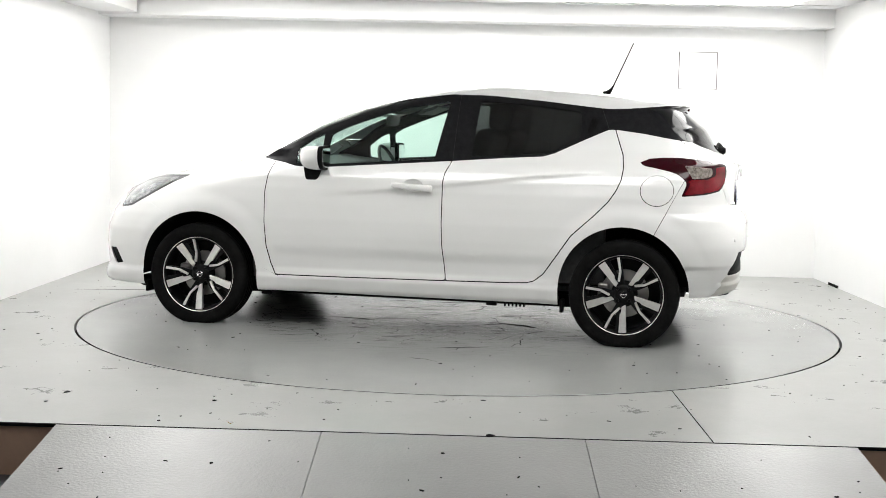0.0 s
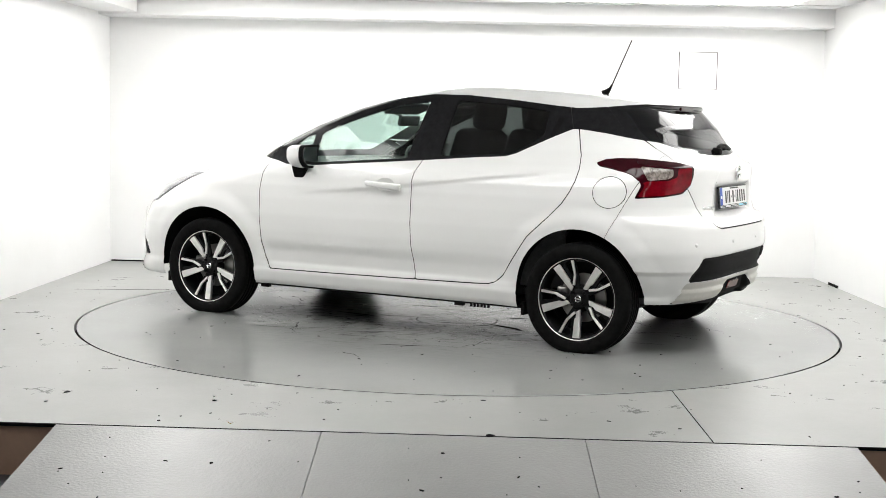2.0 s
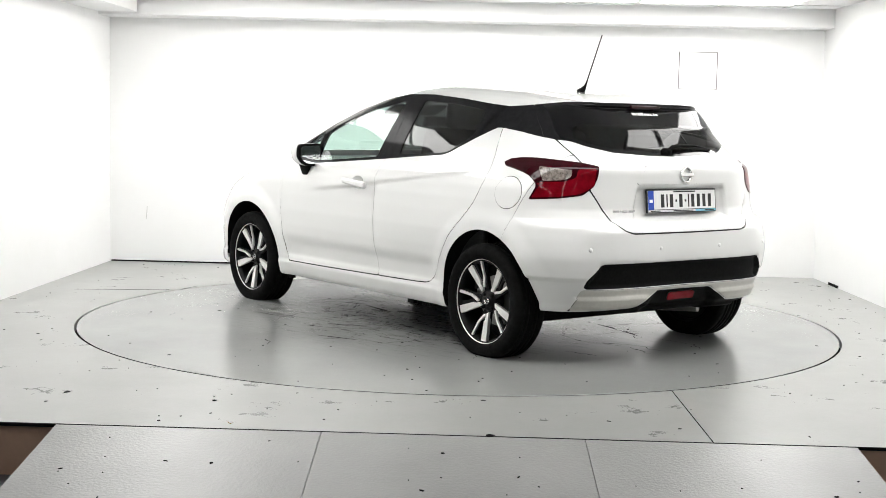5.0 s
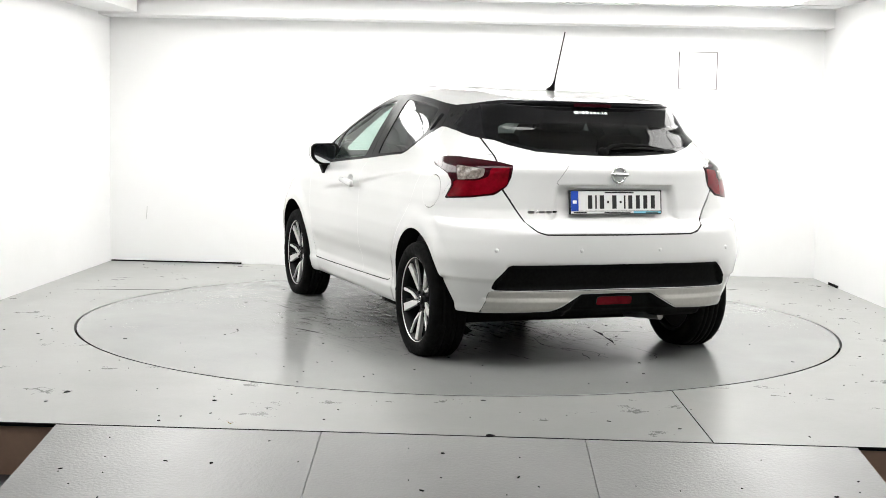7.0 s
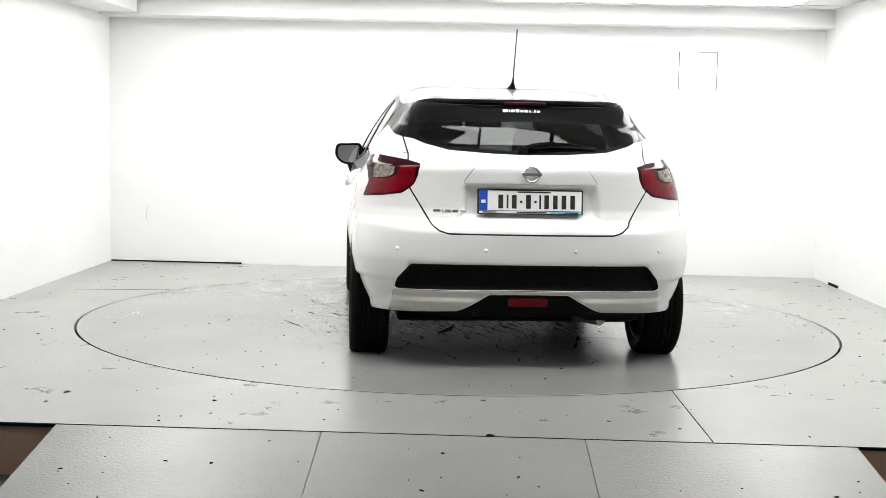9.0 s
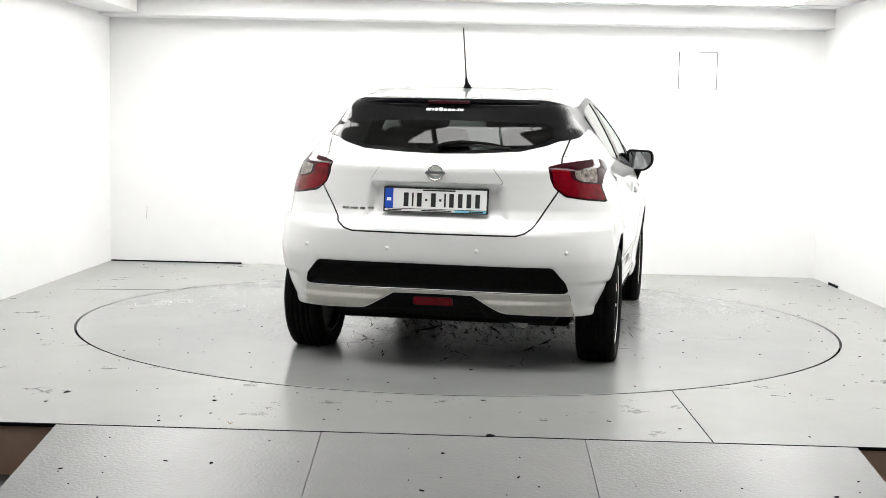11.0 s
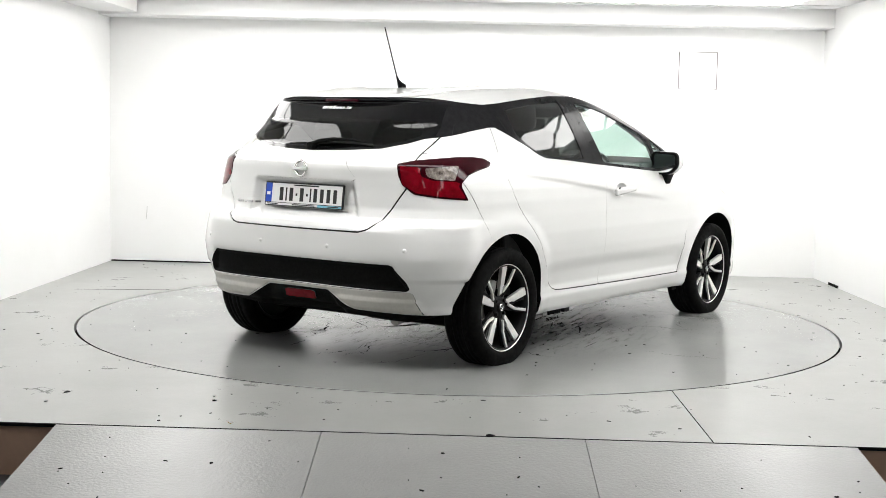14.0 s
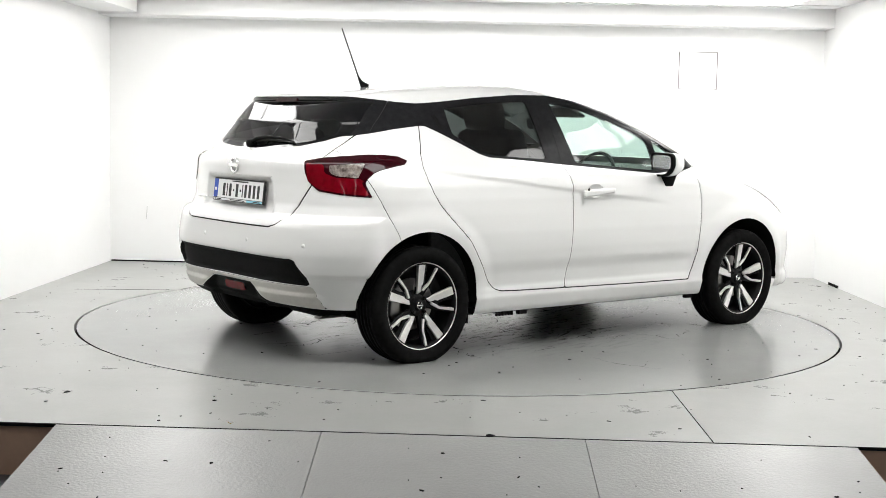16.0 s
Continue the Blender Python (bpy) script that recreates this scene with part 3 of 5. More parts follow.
def surface(m=320):
    hs = np.concatenate([np.linspace(0.19, 1.38, 112), np.linspace(1.386, 1.44, 12), np.linspace(1.443, 1.457, 10)])
    grid = np.zeros((len(hs), m, 3))
    u = np.linspace(0, 1, 2400)
    for i, h in enumerate(hs):
        xr, xf = interp(h, REAR_X), interp(h, FRONT_X)
        x = xr + (xf - xr) * (1 - np.cos(math.pi * u)) / 2
        lr = interp(h, [(0.2, 0.60), (0.9, 0.62), (1.05, 0.58), (1.15, 0.53), (1.25, 0.50), (1.40, 0.28), (1.457, 0.24)])
        nr = interp(h, [(0.2, 3.7), (0.40, 4.0), (0.56, 3.9), (0.74, 3.2), (0.95, 2.9), (1.1, 3.0), (1.3, 3.2), (1.40, 4.0), (1.457, 3.6)])
        lf = interp(h, [(0.2, 0.60), (0.6, 0.70), (0.9, 0.85), (1.0, 0.5), (1.06, 0.33), (1.4, 0.30), (1.457, 0.3)])
        nf = interp(h, [(0.2, 3.1), (0.7, 2.8), (0.95, 2.7), (1.06, 3.0), (1.4, 3.0), (1.457, 2.2)])
        y = half_width(x, np.full_like(x, h)) * super_corner((x - xr) / lr, nr) * super_corner((xf - x) / lf, nf)
        s = np.concatenate([[0], np.cumsum(np.hypot(np.diff(x), np.diff(y)))])
        q = np.linspace(0, s[-1], m)
        xx, yy = np.interp(q, s, x), np.interp(q, s, y)
        k = interp(xx, ROOF)
        zz = np.where(h > 1.0, 1.0 + (h - 1.0) * k, h)
        grid[i] = np.stack([xx, yy, zz], -1)
    x, y, z = grid[..., 0], np.abs(grid[..., 1]), grid[..., 2]
    back = x < -1.4
    # hollow round the number plate, and the boot lid's edge above it
    d = poly_sdf([(-0.37, 0.74), (0.37, 0.74), (0.335, 0.932), (-0.335, 0.932)], grid[..., 1], z)
    x += np.where(back, 0.028 * smooth(0.0, -0.035, d), 0)
    # bumper shelf, black inset panel and diffuser
    x += np.where(back, -0.012 * smooth(0.715, 0.69, z) * smooth(0.40, 0.6, z) * smooth(0.80, 0.5, y), 0)
    d = poly_sdf([(-0.665, 0.405), (0.665, 0.405), (0.60, 0.535), (-0.60, 0.535)], grid[..., 1], z)
    x += np.where(back, 0.022 * smooth(0.004, -0.02, d), 0)
    d = poly_sdf([(-0.33, 0.18), (0.33, 0.18), (0.20, 0.385), (-0.20, 0.385)], grid[..., 1], z)
    x += np.where(back, 0.02 * smooth(0.01, -0.015, d), 0)
    x += np.where(back, (0.024 * smooth(0.306, 0.286, z) - 0.016 * smooth(0.366, 0.350, z) * smooth(0.22, 0.30, y)) * smooth(0.70, 0.68, y), 0)
    du, dv = np.gradient(grid, axis=1), np.gradient(grid, axis=0)
    nrm = np.cross(dv, du)
    nrm /= np.maximum(np.linalg.norm(nrm, axis=-1, keepdims=True), 1e-9)
    flip = nrm[60, 160, 1] < 0
    nrm = -nrm if flip else nrm
    idx = np.arange(len(hs) * m).reshape(len(hs), m)
    faces = np.stack([idx[:-1, :-1], idx[1:, :-1], idx[1:, 1:], idx[:-1, 1:]], -1).reshape(-1, 4)
    return grid.reshape(-1, 3), nrm.reshape(-1, 3), [tuple(f) for f in faces.tolist()]


def poly_sdf(poly, a, b):
    """Signed distance to an outline, negative inside."""
    p = np.array(poly, float)
    best = np.full(np.shape(a), 1e9)
    inside = np.zeros(np.shape(a), bool)
    for (ax, ay), (bx, by) in zip(p, np.roll(p, -1, axis=0)):
        ex, ey = bx - ax, by - ay
        t = np.clip(((a - ax) * ex + (b - ay) * ey) / (ex * ex + ey * ey + 1e-12), 0, 1)
        best = np.minimum(best, (a - ax - t * ex) ** 2 + (b - ay - t * ey) ** 2)
        cross = (ay > b) != (by > b)
        inside ^= cross & (a < (bx - ax) * (b - ay) / (by - ay + 1e-15) + ax)
    return np.where(inside, -1, 1) * np.sqrt(best)


def side_view(poly):
    return lambda v: poly_sdf(poly, v[:, 0], v[:, 2])


def rear_view(poly, xmax=-1.3):
    full = poly + [(-a, b) for a, b in poly[::-1]]
    return lambda v: np.maximum(poly_sdf(full, v[:, 1], v[:, 2]), (v[:, 0] - xmax))


def front_view(poly, xmin=-0.3):
    full = poly + [(-a, b) for a, b in poly[::-1]]
    return lambda v: np.maximum(poly_sdf(full, v[:, 1], v[:, 2]), (xmin - v[:, 0]))


def round_view(poly):
    """Outline of points (x, y, z) laid round the car's tail corner."""
    flat = [(0.85 * math.atan2(y, -1.0 - x - (0.014 if x < -1.5 else 0.0)), z) for x, y, z in poly]
    return lambda v: np.maximum(poly_sdf(flat, 0.85 * np.arctan2(v[:, 1], -1.0 - v[:, 0]), v[:, 2]), v[:, 0] + 1.05)


def rounded(poly, r=0.012, n=4):
    """The outline with rounded corners."""
    out = []
    k = len(poly)
    for i in range(k):
        p, a, b = Vector(poly[i]), Vector(poly[i - 1]), Vector(poly[(i + 1) % k])
        ra = min(r, (a - p).length * 0.45, (b - p).length * 0.45)
        s, e = p + (a - p).normalized() * ra, p + (b - p).normalized() * ra
        for j in range(n + 1):
            t = j / n
            q = s * (1 - t) ** 2 + p * 2 * t * (1 - t) + e * t * t
            out.append((q.x, q.y))
    return out


def split(mesh, d):
    """Cut a mesh along d = 0: the pieces with d > 0 and d < 0."""
    v, n, faces = mesh
    pos = d > 0
    vl, nl, cache = [], [], {}
    out, inn = [], []
    base = len(v)

    def mid(i, j):
        key = (i, j) if i < j else (j, i)
        if key not in cache:
            a, b = key
            t = d[a] / (d[a] - d[b])
            vl.append(v[a] + (v[b] - v[a]) * t)
            q = n[a] + (n[b] - n[a]) * t
            nl.append(q / max(np.linalg.norm(q), 1e-9))
            cache[key] = base + len(vl) - 1
        return cache[key]
    for f in faces:
        s = [pos[i] for i in f]
        if all(s):
            out.append(f)
        elif not any(s):
            inn.append(f)
        else:
            fo, fi = [], []
            k = len(f)
            for a in range(k):
                i, j = f[a], f[(a + 1) % k]
                (fo if s[a] else fi).append(i)
                if s[a] != s[(a + 1) % k]:
                    c = mid(i, j)
                    fo.append(c)
                    fi.append(c)
            if len(fo) > 2:
                out.append(tuple(fo))
            if len(fi) > 2:
                inn.append(tuple(fi))
    vv = np.concatenate([v, np.array(vl).reshape(-1, 3)])
    nn = np.concatenate([n, np.array(nl).reshape(-1, 3)])
    return compact(vv, nn, out), compact(vv, nn, inn)


def compact(v, n, faces):
    if not faces:
        return np.zeros((0, 3)), np.zeros((0, 3)), []
    used = np.unique(np.concatenate([np.array(f) for f in faces]))
    back = np.full(len(v), -1)
    back[used] = np.arange(len(used))
    return v[used], n[used], [tuple(back[i] for i in f) for f in faces]


def mirrored(mesh):
    v, n, f = mesh
    flip = np.array([1, -1, 1])
    return v * flip, n * flip, [q[::-1] for q in f]


def joined(a, b):
    k = len(a[0])
    return np.concatenate([a[0], b[0]]), np.concatenate([a[1], b[1]]), list(a[2]) + [tuple(i + k for i in f) for f in b[2]]


def welded(a, b):
    """Two mirrored halves made one along the middle."""
    v, n, f = joined(a, b)
    where, to = {}, np.arange(len(v))
    for i in np.nonzero(np.abs(v[:, 1]) < 1e-6)[0]:
        key = (round(v[i, 0], 5), round(v[i, 2], 5))
        to[i] = where.setdefault(key, i)
    n = n.copy()
    for i in where.values():
        n[i, 1] = 0
    return compact(v, n, [tuple(to[k] for k in q) for q in f])


def panel(name, mesh, mat, parent, label="", shift=0.0, rim=0.003):
    """A piece of the body surface as a part, its edges turned inwards by rim."""
    v, n, faces = mesh
    if not len(faces):
        return None
    v = v + n * shift
    faces = list(faces)
    if rim:
        count = {}
        for f in faces:
            for a, b in zip(f, f[1:] + f[:1]):
                count[(a, b)] = count.get((a, b), 0) + 1
        edges = [(a, b) for (a, b) in count if (b, a) not in count and abs(v[a][1]) + abs(v[b][1]) > 1e-5]
        ring = sorted({i for e in edges for i in e})
        where = {i: len(v) + 2 * k for k, i in enumerate(ring)}
        if ring:
            add = np.repeat(v[ring], 2, axis=0)
            add[1::2] -= n[ring] * rim
            v = np.concatenate([v, add])
            n = np.concatenate([n, np.repeat(n[ring], 2, axis=0)])
            faces += [(b, a, a2, b2) for a, b in edges for a2, b2 in [(where[a] + 1, where[b] + 1)]]
    me = bpy.data.meshes.new(name)
    me.from_pydata(v.tolist(), [], [list(map(int, f)) for f in faces])
    me.shade_smooth()
    me.materials.append(mat)
    me.normals_split_custom_set_from_vertices([tuple(q) for q in n])
    ob = new(name, me)
    ob.parent = parent
    if label:
        tagged(ob, label)
    return ob


DLO = [(0.898, 0.998), (0.763, 1.07), (0.577, 1.19), (0.45, 1.247), (0.316, 1.297), (0.18, 1.334), (0.051, 1.361), (-0.213, 1.394), (-0.449, 1.39), (-0.751, 1.365), (-1.013, 1.336), (-1.141, 1.325),
       (-1.25, 1.33), (-1.362, 1.34), (-1.477, 1.352), (-1.70, 1.352), (-1.70, 1.13), (-1.483, 1.163), (-1.341, 1.188), (-1.19, 1.207), (-1.145, 1.207), (-1.029, 1.154), (-0.907, 1.095), (-0.85, 1.067),
       (-0.785, 1.048), (-0.593, 1.036), (-0.269, 1.010), (0.059, 0.986), (0.46, 0.957), (0.66, 0.955), (0.741, 0.976)]
GLASS_F = [(0.489, 0.972), (0.476, 1.150), (0.40, 1.192), (0.272, 1.242), (0.044, 1.318), (-0.214, 1.360), (-0.160, 1.018)]
GLASS_Q = [(0.672, 0.972), (0.668, 1.06), (0.58, 1.13), (0.515, 1.158), (0.522, 0.972)]
GLASS_R = [(-0.372, 1.037), (-0.390, 1.360), (-0.688, 1.340), (-0.985, 1.305), (-0.990, 1.172), (-0.907, 1.113), (-0.831, 1.072), (-0.77, 1.060), (-0.592, 1.050)]
HANDLE_R = [(-1.018, 1.180), (-1.040, 1.280), (-1.088, 1.275), (-1.062, 1.195)]
REAR_GLASS = [(0, 1.074), (0.18, 1.078), (0.40, 1.092), (0.52, 1.122), (0.605, 1.158), (0.60, 1.20), (0.575, 1.290), (0.560, 1.330), (0.37, 1.341), (0, 1.348)]
TAILGATE = [(0, 0.684), (0.41, 0.686), (0.455, 0.700), (0.49, 0.728), (0.597, 0.90), (0.612, 0.98), (0.602, 1.065), (0.625, 1.16), (0.62, 1.25), (0, 1.25)]
GARNISH = [(0, 0.932), (0.325, 0.930), (0.335, 0.940), (0.275, 1.022), (0.262, 1.028), (0, 1.030)]
DOOR_F = [(0.80, 0.985), (0.828, 0.905), (0.845, 0.796), (0.847, 0.614), (0.836, 0.481), (0.812, 0.38), (0.784, 0.312), (0.384, 0.314), (-0.247, 0.322), (-0.227, 0.521), (-0.222, 0.651), (-0.222, 0.874), (-0.231, 0.938), (-0.268, 1.02), (-0.268, 1.1), (0.80, 1.1)]
DOOR_R = [(-0.247, 0.322), (-0.619, 0.328), (-0.716, 0.332), (-0.76, 0.344), (-0.812, 0.386), (-0.891, 0.499), (-0.968, 0.613), (-1.09, 0.727), (-1.17, 0.81), (-1.209, 0.87), (-1.235, 0.93), (-1.243, 0.994), (-1.235, 1.071), (-1.183, 1.204), (-1.17, 1.3), (-0.268, 1.3), (-0.268, 1.02), (-0.231, 0.938), (-0.222, 0.874), (-0.222, 0.651), (-0.227, 0.521)]
LAMP = [(-1.325, 0.775, 1.030), (-1.382, 0.775, 1.052), (-1.46, 0.770, 1.059), (-1.56, 0.735, 1.059), (-1.67, 0.66, 1.048), (-1.73, 0.59, 1.038), (-1.779, 0.527, 1.022), (-1.791, 0.545, 0.965), (-1.790, 0.568, 0.920), (-1.768, 0.622, 0.876), (-1.70, 0.72, 0.860),
        (-1.577, 0.815, 0.849), (-1.606, 0.795, 0.915), (-1.602, 0.797, 0.935), (-1.556, 0.803, 0.972), (-1.50, 0.805, 0.985), (-1.417, 0.805, 1.003), (-1.36, 0.80, 1.012)]
LAMP_CLEAR = [(-1.58, 0.755, 1.018), (-1.725, 0.655, 1.003), (-1.735, 0.672, 0.965), (-1.71, 0.70, 0.951), (-1.63, 0.767, 0.944)]
LAMP_RED = [(-1.600, 0.785, 0.938), (-1.715, 0.695, 0.943), (-1.745, 0.645, 0.965), (-1.738, 0.63, 1.006), (-1.772, 0.540, 1.012), (-1.784, 0.562, 0.925), (-1.762, 0.628, 0.884), (-1.70, 0.72, 0.868), (-1.592, 0.81, 0.858), (-1.622, 0.785, 0.918)]
BUMPER_PANEL = [(0, 0.408), (0.655, 0.405), (0.668, 0.418), (0.655, 0.46), (0.60, 0.525), (0.585, 0.535), (0, 0.535)]
STRIP = [(0, 0.404), (0.672, 0.400), (0.690, 0.286), (0.36, 0.300), (0.315, 0.322), (0.225, 0.372), (0.20, 0.385), (0, 0.387)]
DIFFUSER = [(0, 0.383), (0.20, 0.381), (0.222, 0.368), (0.312, 0.317), (0.36, 0.296), (0.685, 0.282), (0.685, 0.18), (0, 0.18)]
FOG_REAR = [(0, 0.368), (0.098, 0.368), (0.100, 0.325), (0, 0.325)]
HEAD = [(1.835, 0.672), (1.81, 0.76), (1.745, 0.838), (1.62, 0.870), (1.36, 0.884), (1.45, 0.838), (1.60, 0.755), (1.73, 0.688)]
VENT = [(1.92, 0.418), (1.845, 0.425), (1.785, 0.335), (1.855, 0.325)]


def arch(v):
    d = np.full(len(v), 9.0)
    for cx, cz in WHEELS:
        r = 0.364
        round_d = np.hypot(v[:, 0] - cx, v[:, 2] - cz - 0.0) - r
        leg = np.maximum(np.abs(v[:, 0] - cx) - r, v[:, 2] - cz)
        d = np.minimum(d, np.minimum(round_d, leg))
    return np.where(v[:, 1] > 0.45, d, 9.0)


def build_half(car, sign, base):
    """Cut one half of the surface into the car's panels."""
    rest = base
    flip = (lambda m: m) if sign > 0 else mirrored
    got = {}

    def cut(name, f, keep=True):
        nonlocal rest
        rest, inside = split(rest, f(rest[0]))
        if keep:
            got[name] = inside

    def cut_gap(name, f, g=0.0032):
        """A panel with a recessed dark joint round it."""
        nonlocal rest
        rest, inside = split(rest, f(rest[0]) - g)
        joint, inside = split(inside, f(inside[0]) + g)
        got[name] = inside
        got["joint"] = joined(got["joint"], joint) if "joint" in got else joint
    cut("arch", arch, False)
    cut("under", lambda v: np.maximum(v[:, 2] - (0.215 + 0.0 * v[:, 0]), -9 * np.ones(len(v))), False)
    cut("under", lambda v: np.maximum(v[:, 2] - interp(v[:, 1], [(0, 0.262), (0.35, 0.266), (0.6, 0.283)]), v[:, 0] + 1.5), False)
    cut("rear_glass", rear_view(REAR_GLASS, -1.35))
    # printed border, deepened on top: black colour stands in for the spoiler's shade
    got["rear_frit_shade"], got["rear_glass"] = split(got["rear_glass"], rear_view([(0, 1.088), (0.38, 1.106), (0.50, 1.134), (0.552, 1.160), (0.535, 1.215), (0.50, 1.232), (0, 1.242)])(got["rear_glass"][0]))
    cut("windscreen", front_view([(0, 1.03), (0.57, 1.03), (0.59, 1.05), (0.54, 1.18), (0.46, 1.375), (0.42, 1.395), (0, 1.41)], -0.2))
    cut("black", side_view(DLO))
    black = got.pop("black")
    for nm, poly in (("front_glass", GLASS_F), ("quarter_glass", GLASS_Q), ("back_glass", GLASS_R), ("handle_recess", HANDLE_R)):
        black, got[nm] = split(black, side_view(rounded(poly, 0.015))(black[0]))
    for x0, lean in ((-0.268, 0.06), (-1.150, 0.42), (-1.443, 1.06)):
        f = lambda v: v[:, 0] - (x0 + lean * (v[:, 2] - 1.2) * (1 if lean > 0.1 else 0))
        front, back = split(black, -(f(black[0]) - 0.0022))
        front, back = back, front
        joint, back = split(back, f(back[0]) + 0.0022)
        got["joint"] = joined(got["joint"], joint) if "joint" in got else joint
        black = joined(front, back)
    got["window_trim"] = black
    cut_gap("lamp", round_view(LAMP), 0.0015)
    lamp, clear = split(got["lamp"], round_view(LAMP_CLEAR)(got["lamp"][0]))
    lamp, redl = split(lamp, round_view(LAMP_RED)(lamp[0]))
    got["lamp"], got["lamp_clear"], got["lamp_red"] = lamp, clear, redl
    cut_gap("tailgate", rear_view(TAILGATE, -1.4), 0.0042)
    f = rear_view(GARNISH)
    tg, inner = split(got["tailgate"], f(got["tailgate"][0]) - 0.0016)
    edge, got["garnish"] = split(inner, f(inner[0]) + 0.0016)
    got["joint"] = joined(got["joint"], edge)
    got["tailgate"] = tg
    cut("bumper_panel", rear_view(BUMPER_PANEL, -1.5))
    cut_gap("strip", rear_view(STRIP, -1.5), 0.0014)
    cut("diffuser", rear_view(DIFFUSER, -1.5))
    got["diffuser"], got["fog"] = split(got["diffuser"], rear_view(FOG_REAR)(got["diffuser"][0]))
    if sign > 0:
        cut_gap("fuel_flap", lambda v: np.hypot(v[:, 0] + 1.434, (v[:, 2] - 0.877) * 1.08) - 0.091, 0.0022)
    cut_gap("front_door", side_view(DOOR_F))
    cx, cz, a, b, deep = -0.048, 0.862, 0.064, 0.040, 0.020
    got["front_door"], (v, n, faces) = split(got["front_door"], 0.05 * (np.hypot((got["front_door"][0][:, 0] - cx) / a, (got["front_door"][0][:, 2] - cz) / b) - 1))
    qx, qz = (v[:, 0] - cx) / a, (v[:, 2] - cz) / b
    n2 = n + np.stack([-2 * deep * qx / a, 0 * qx, -2 * deep * qz / b], -1)
    got["handle_cup"] = (v - n * (deep * np.clip(1 - qx ** 2 - qz ** 2, 0, 1))[:, None], n2 / np.linalg.norm(n2, axis=1, keepdims=True), faces)
    cut_gap("rear_door", side_view(DOOR_R))
    cut_gap("rear_bumper", lambda v: np.maximum(v[:, 2] - 1.075, v[:, 0] - (-1.433 - (v[:, 2] - 0.645) * 0.508)), 0.002)
    cut_gap("headlamp", side_view(HEAD), 0.0015)
    got["headlamp"], got["head_inner"] = split(got["headlamp"], side_view([(1.82, 0.684), (1.793, 0.75), (1.735, 0.824), (1.62, 0.855), (1.43, 0.868), (1.50, 0.824), (1.62, 0.758), (1.74, 0.698)])(got["headlamp"][0]))
    cut("vent", side_view(VENT))
    cut_gap("bonnet", lambda v: np.maximum(0.93 - v[:, 2] + 0.16 * (v[:, 0] - 1.2) * -1, np.maximum(v[:, 1] - 0.70, 0.85 - v[:, 0])), 0.0012)
    cut_gap("front_bumper", lambda v: np.maximum(1.43 + (0.635 - v[:, 2]) * 0.0 - v[:, 0] + (v[:, 2] - 0.635) * 2.0, v[:, 2] - 0.80), 0.0012)
    got["body"] = rest
    return {k: flip(m) for k, m in got.items()}


BASE = surface()


def skin_x(y, z):
    """Where the tail's skin lies at that width and height."""
    v = BASE[0]
    d = (v[:, 1] - abs(y)) ** 2 + (v[:, 2] - z) ** 2 + np.where(v[:, 0] > -1.4, 9, 0)
    near = np.argsort(d)[:6]
    w = 1 / (d[near] + 1e-6)
    return float((v[near, 0] * w).sum() / w.sum())


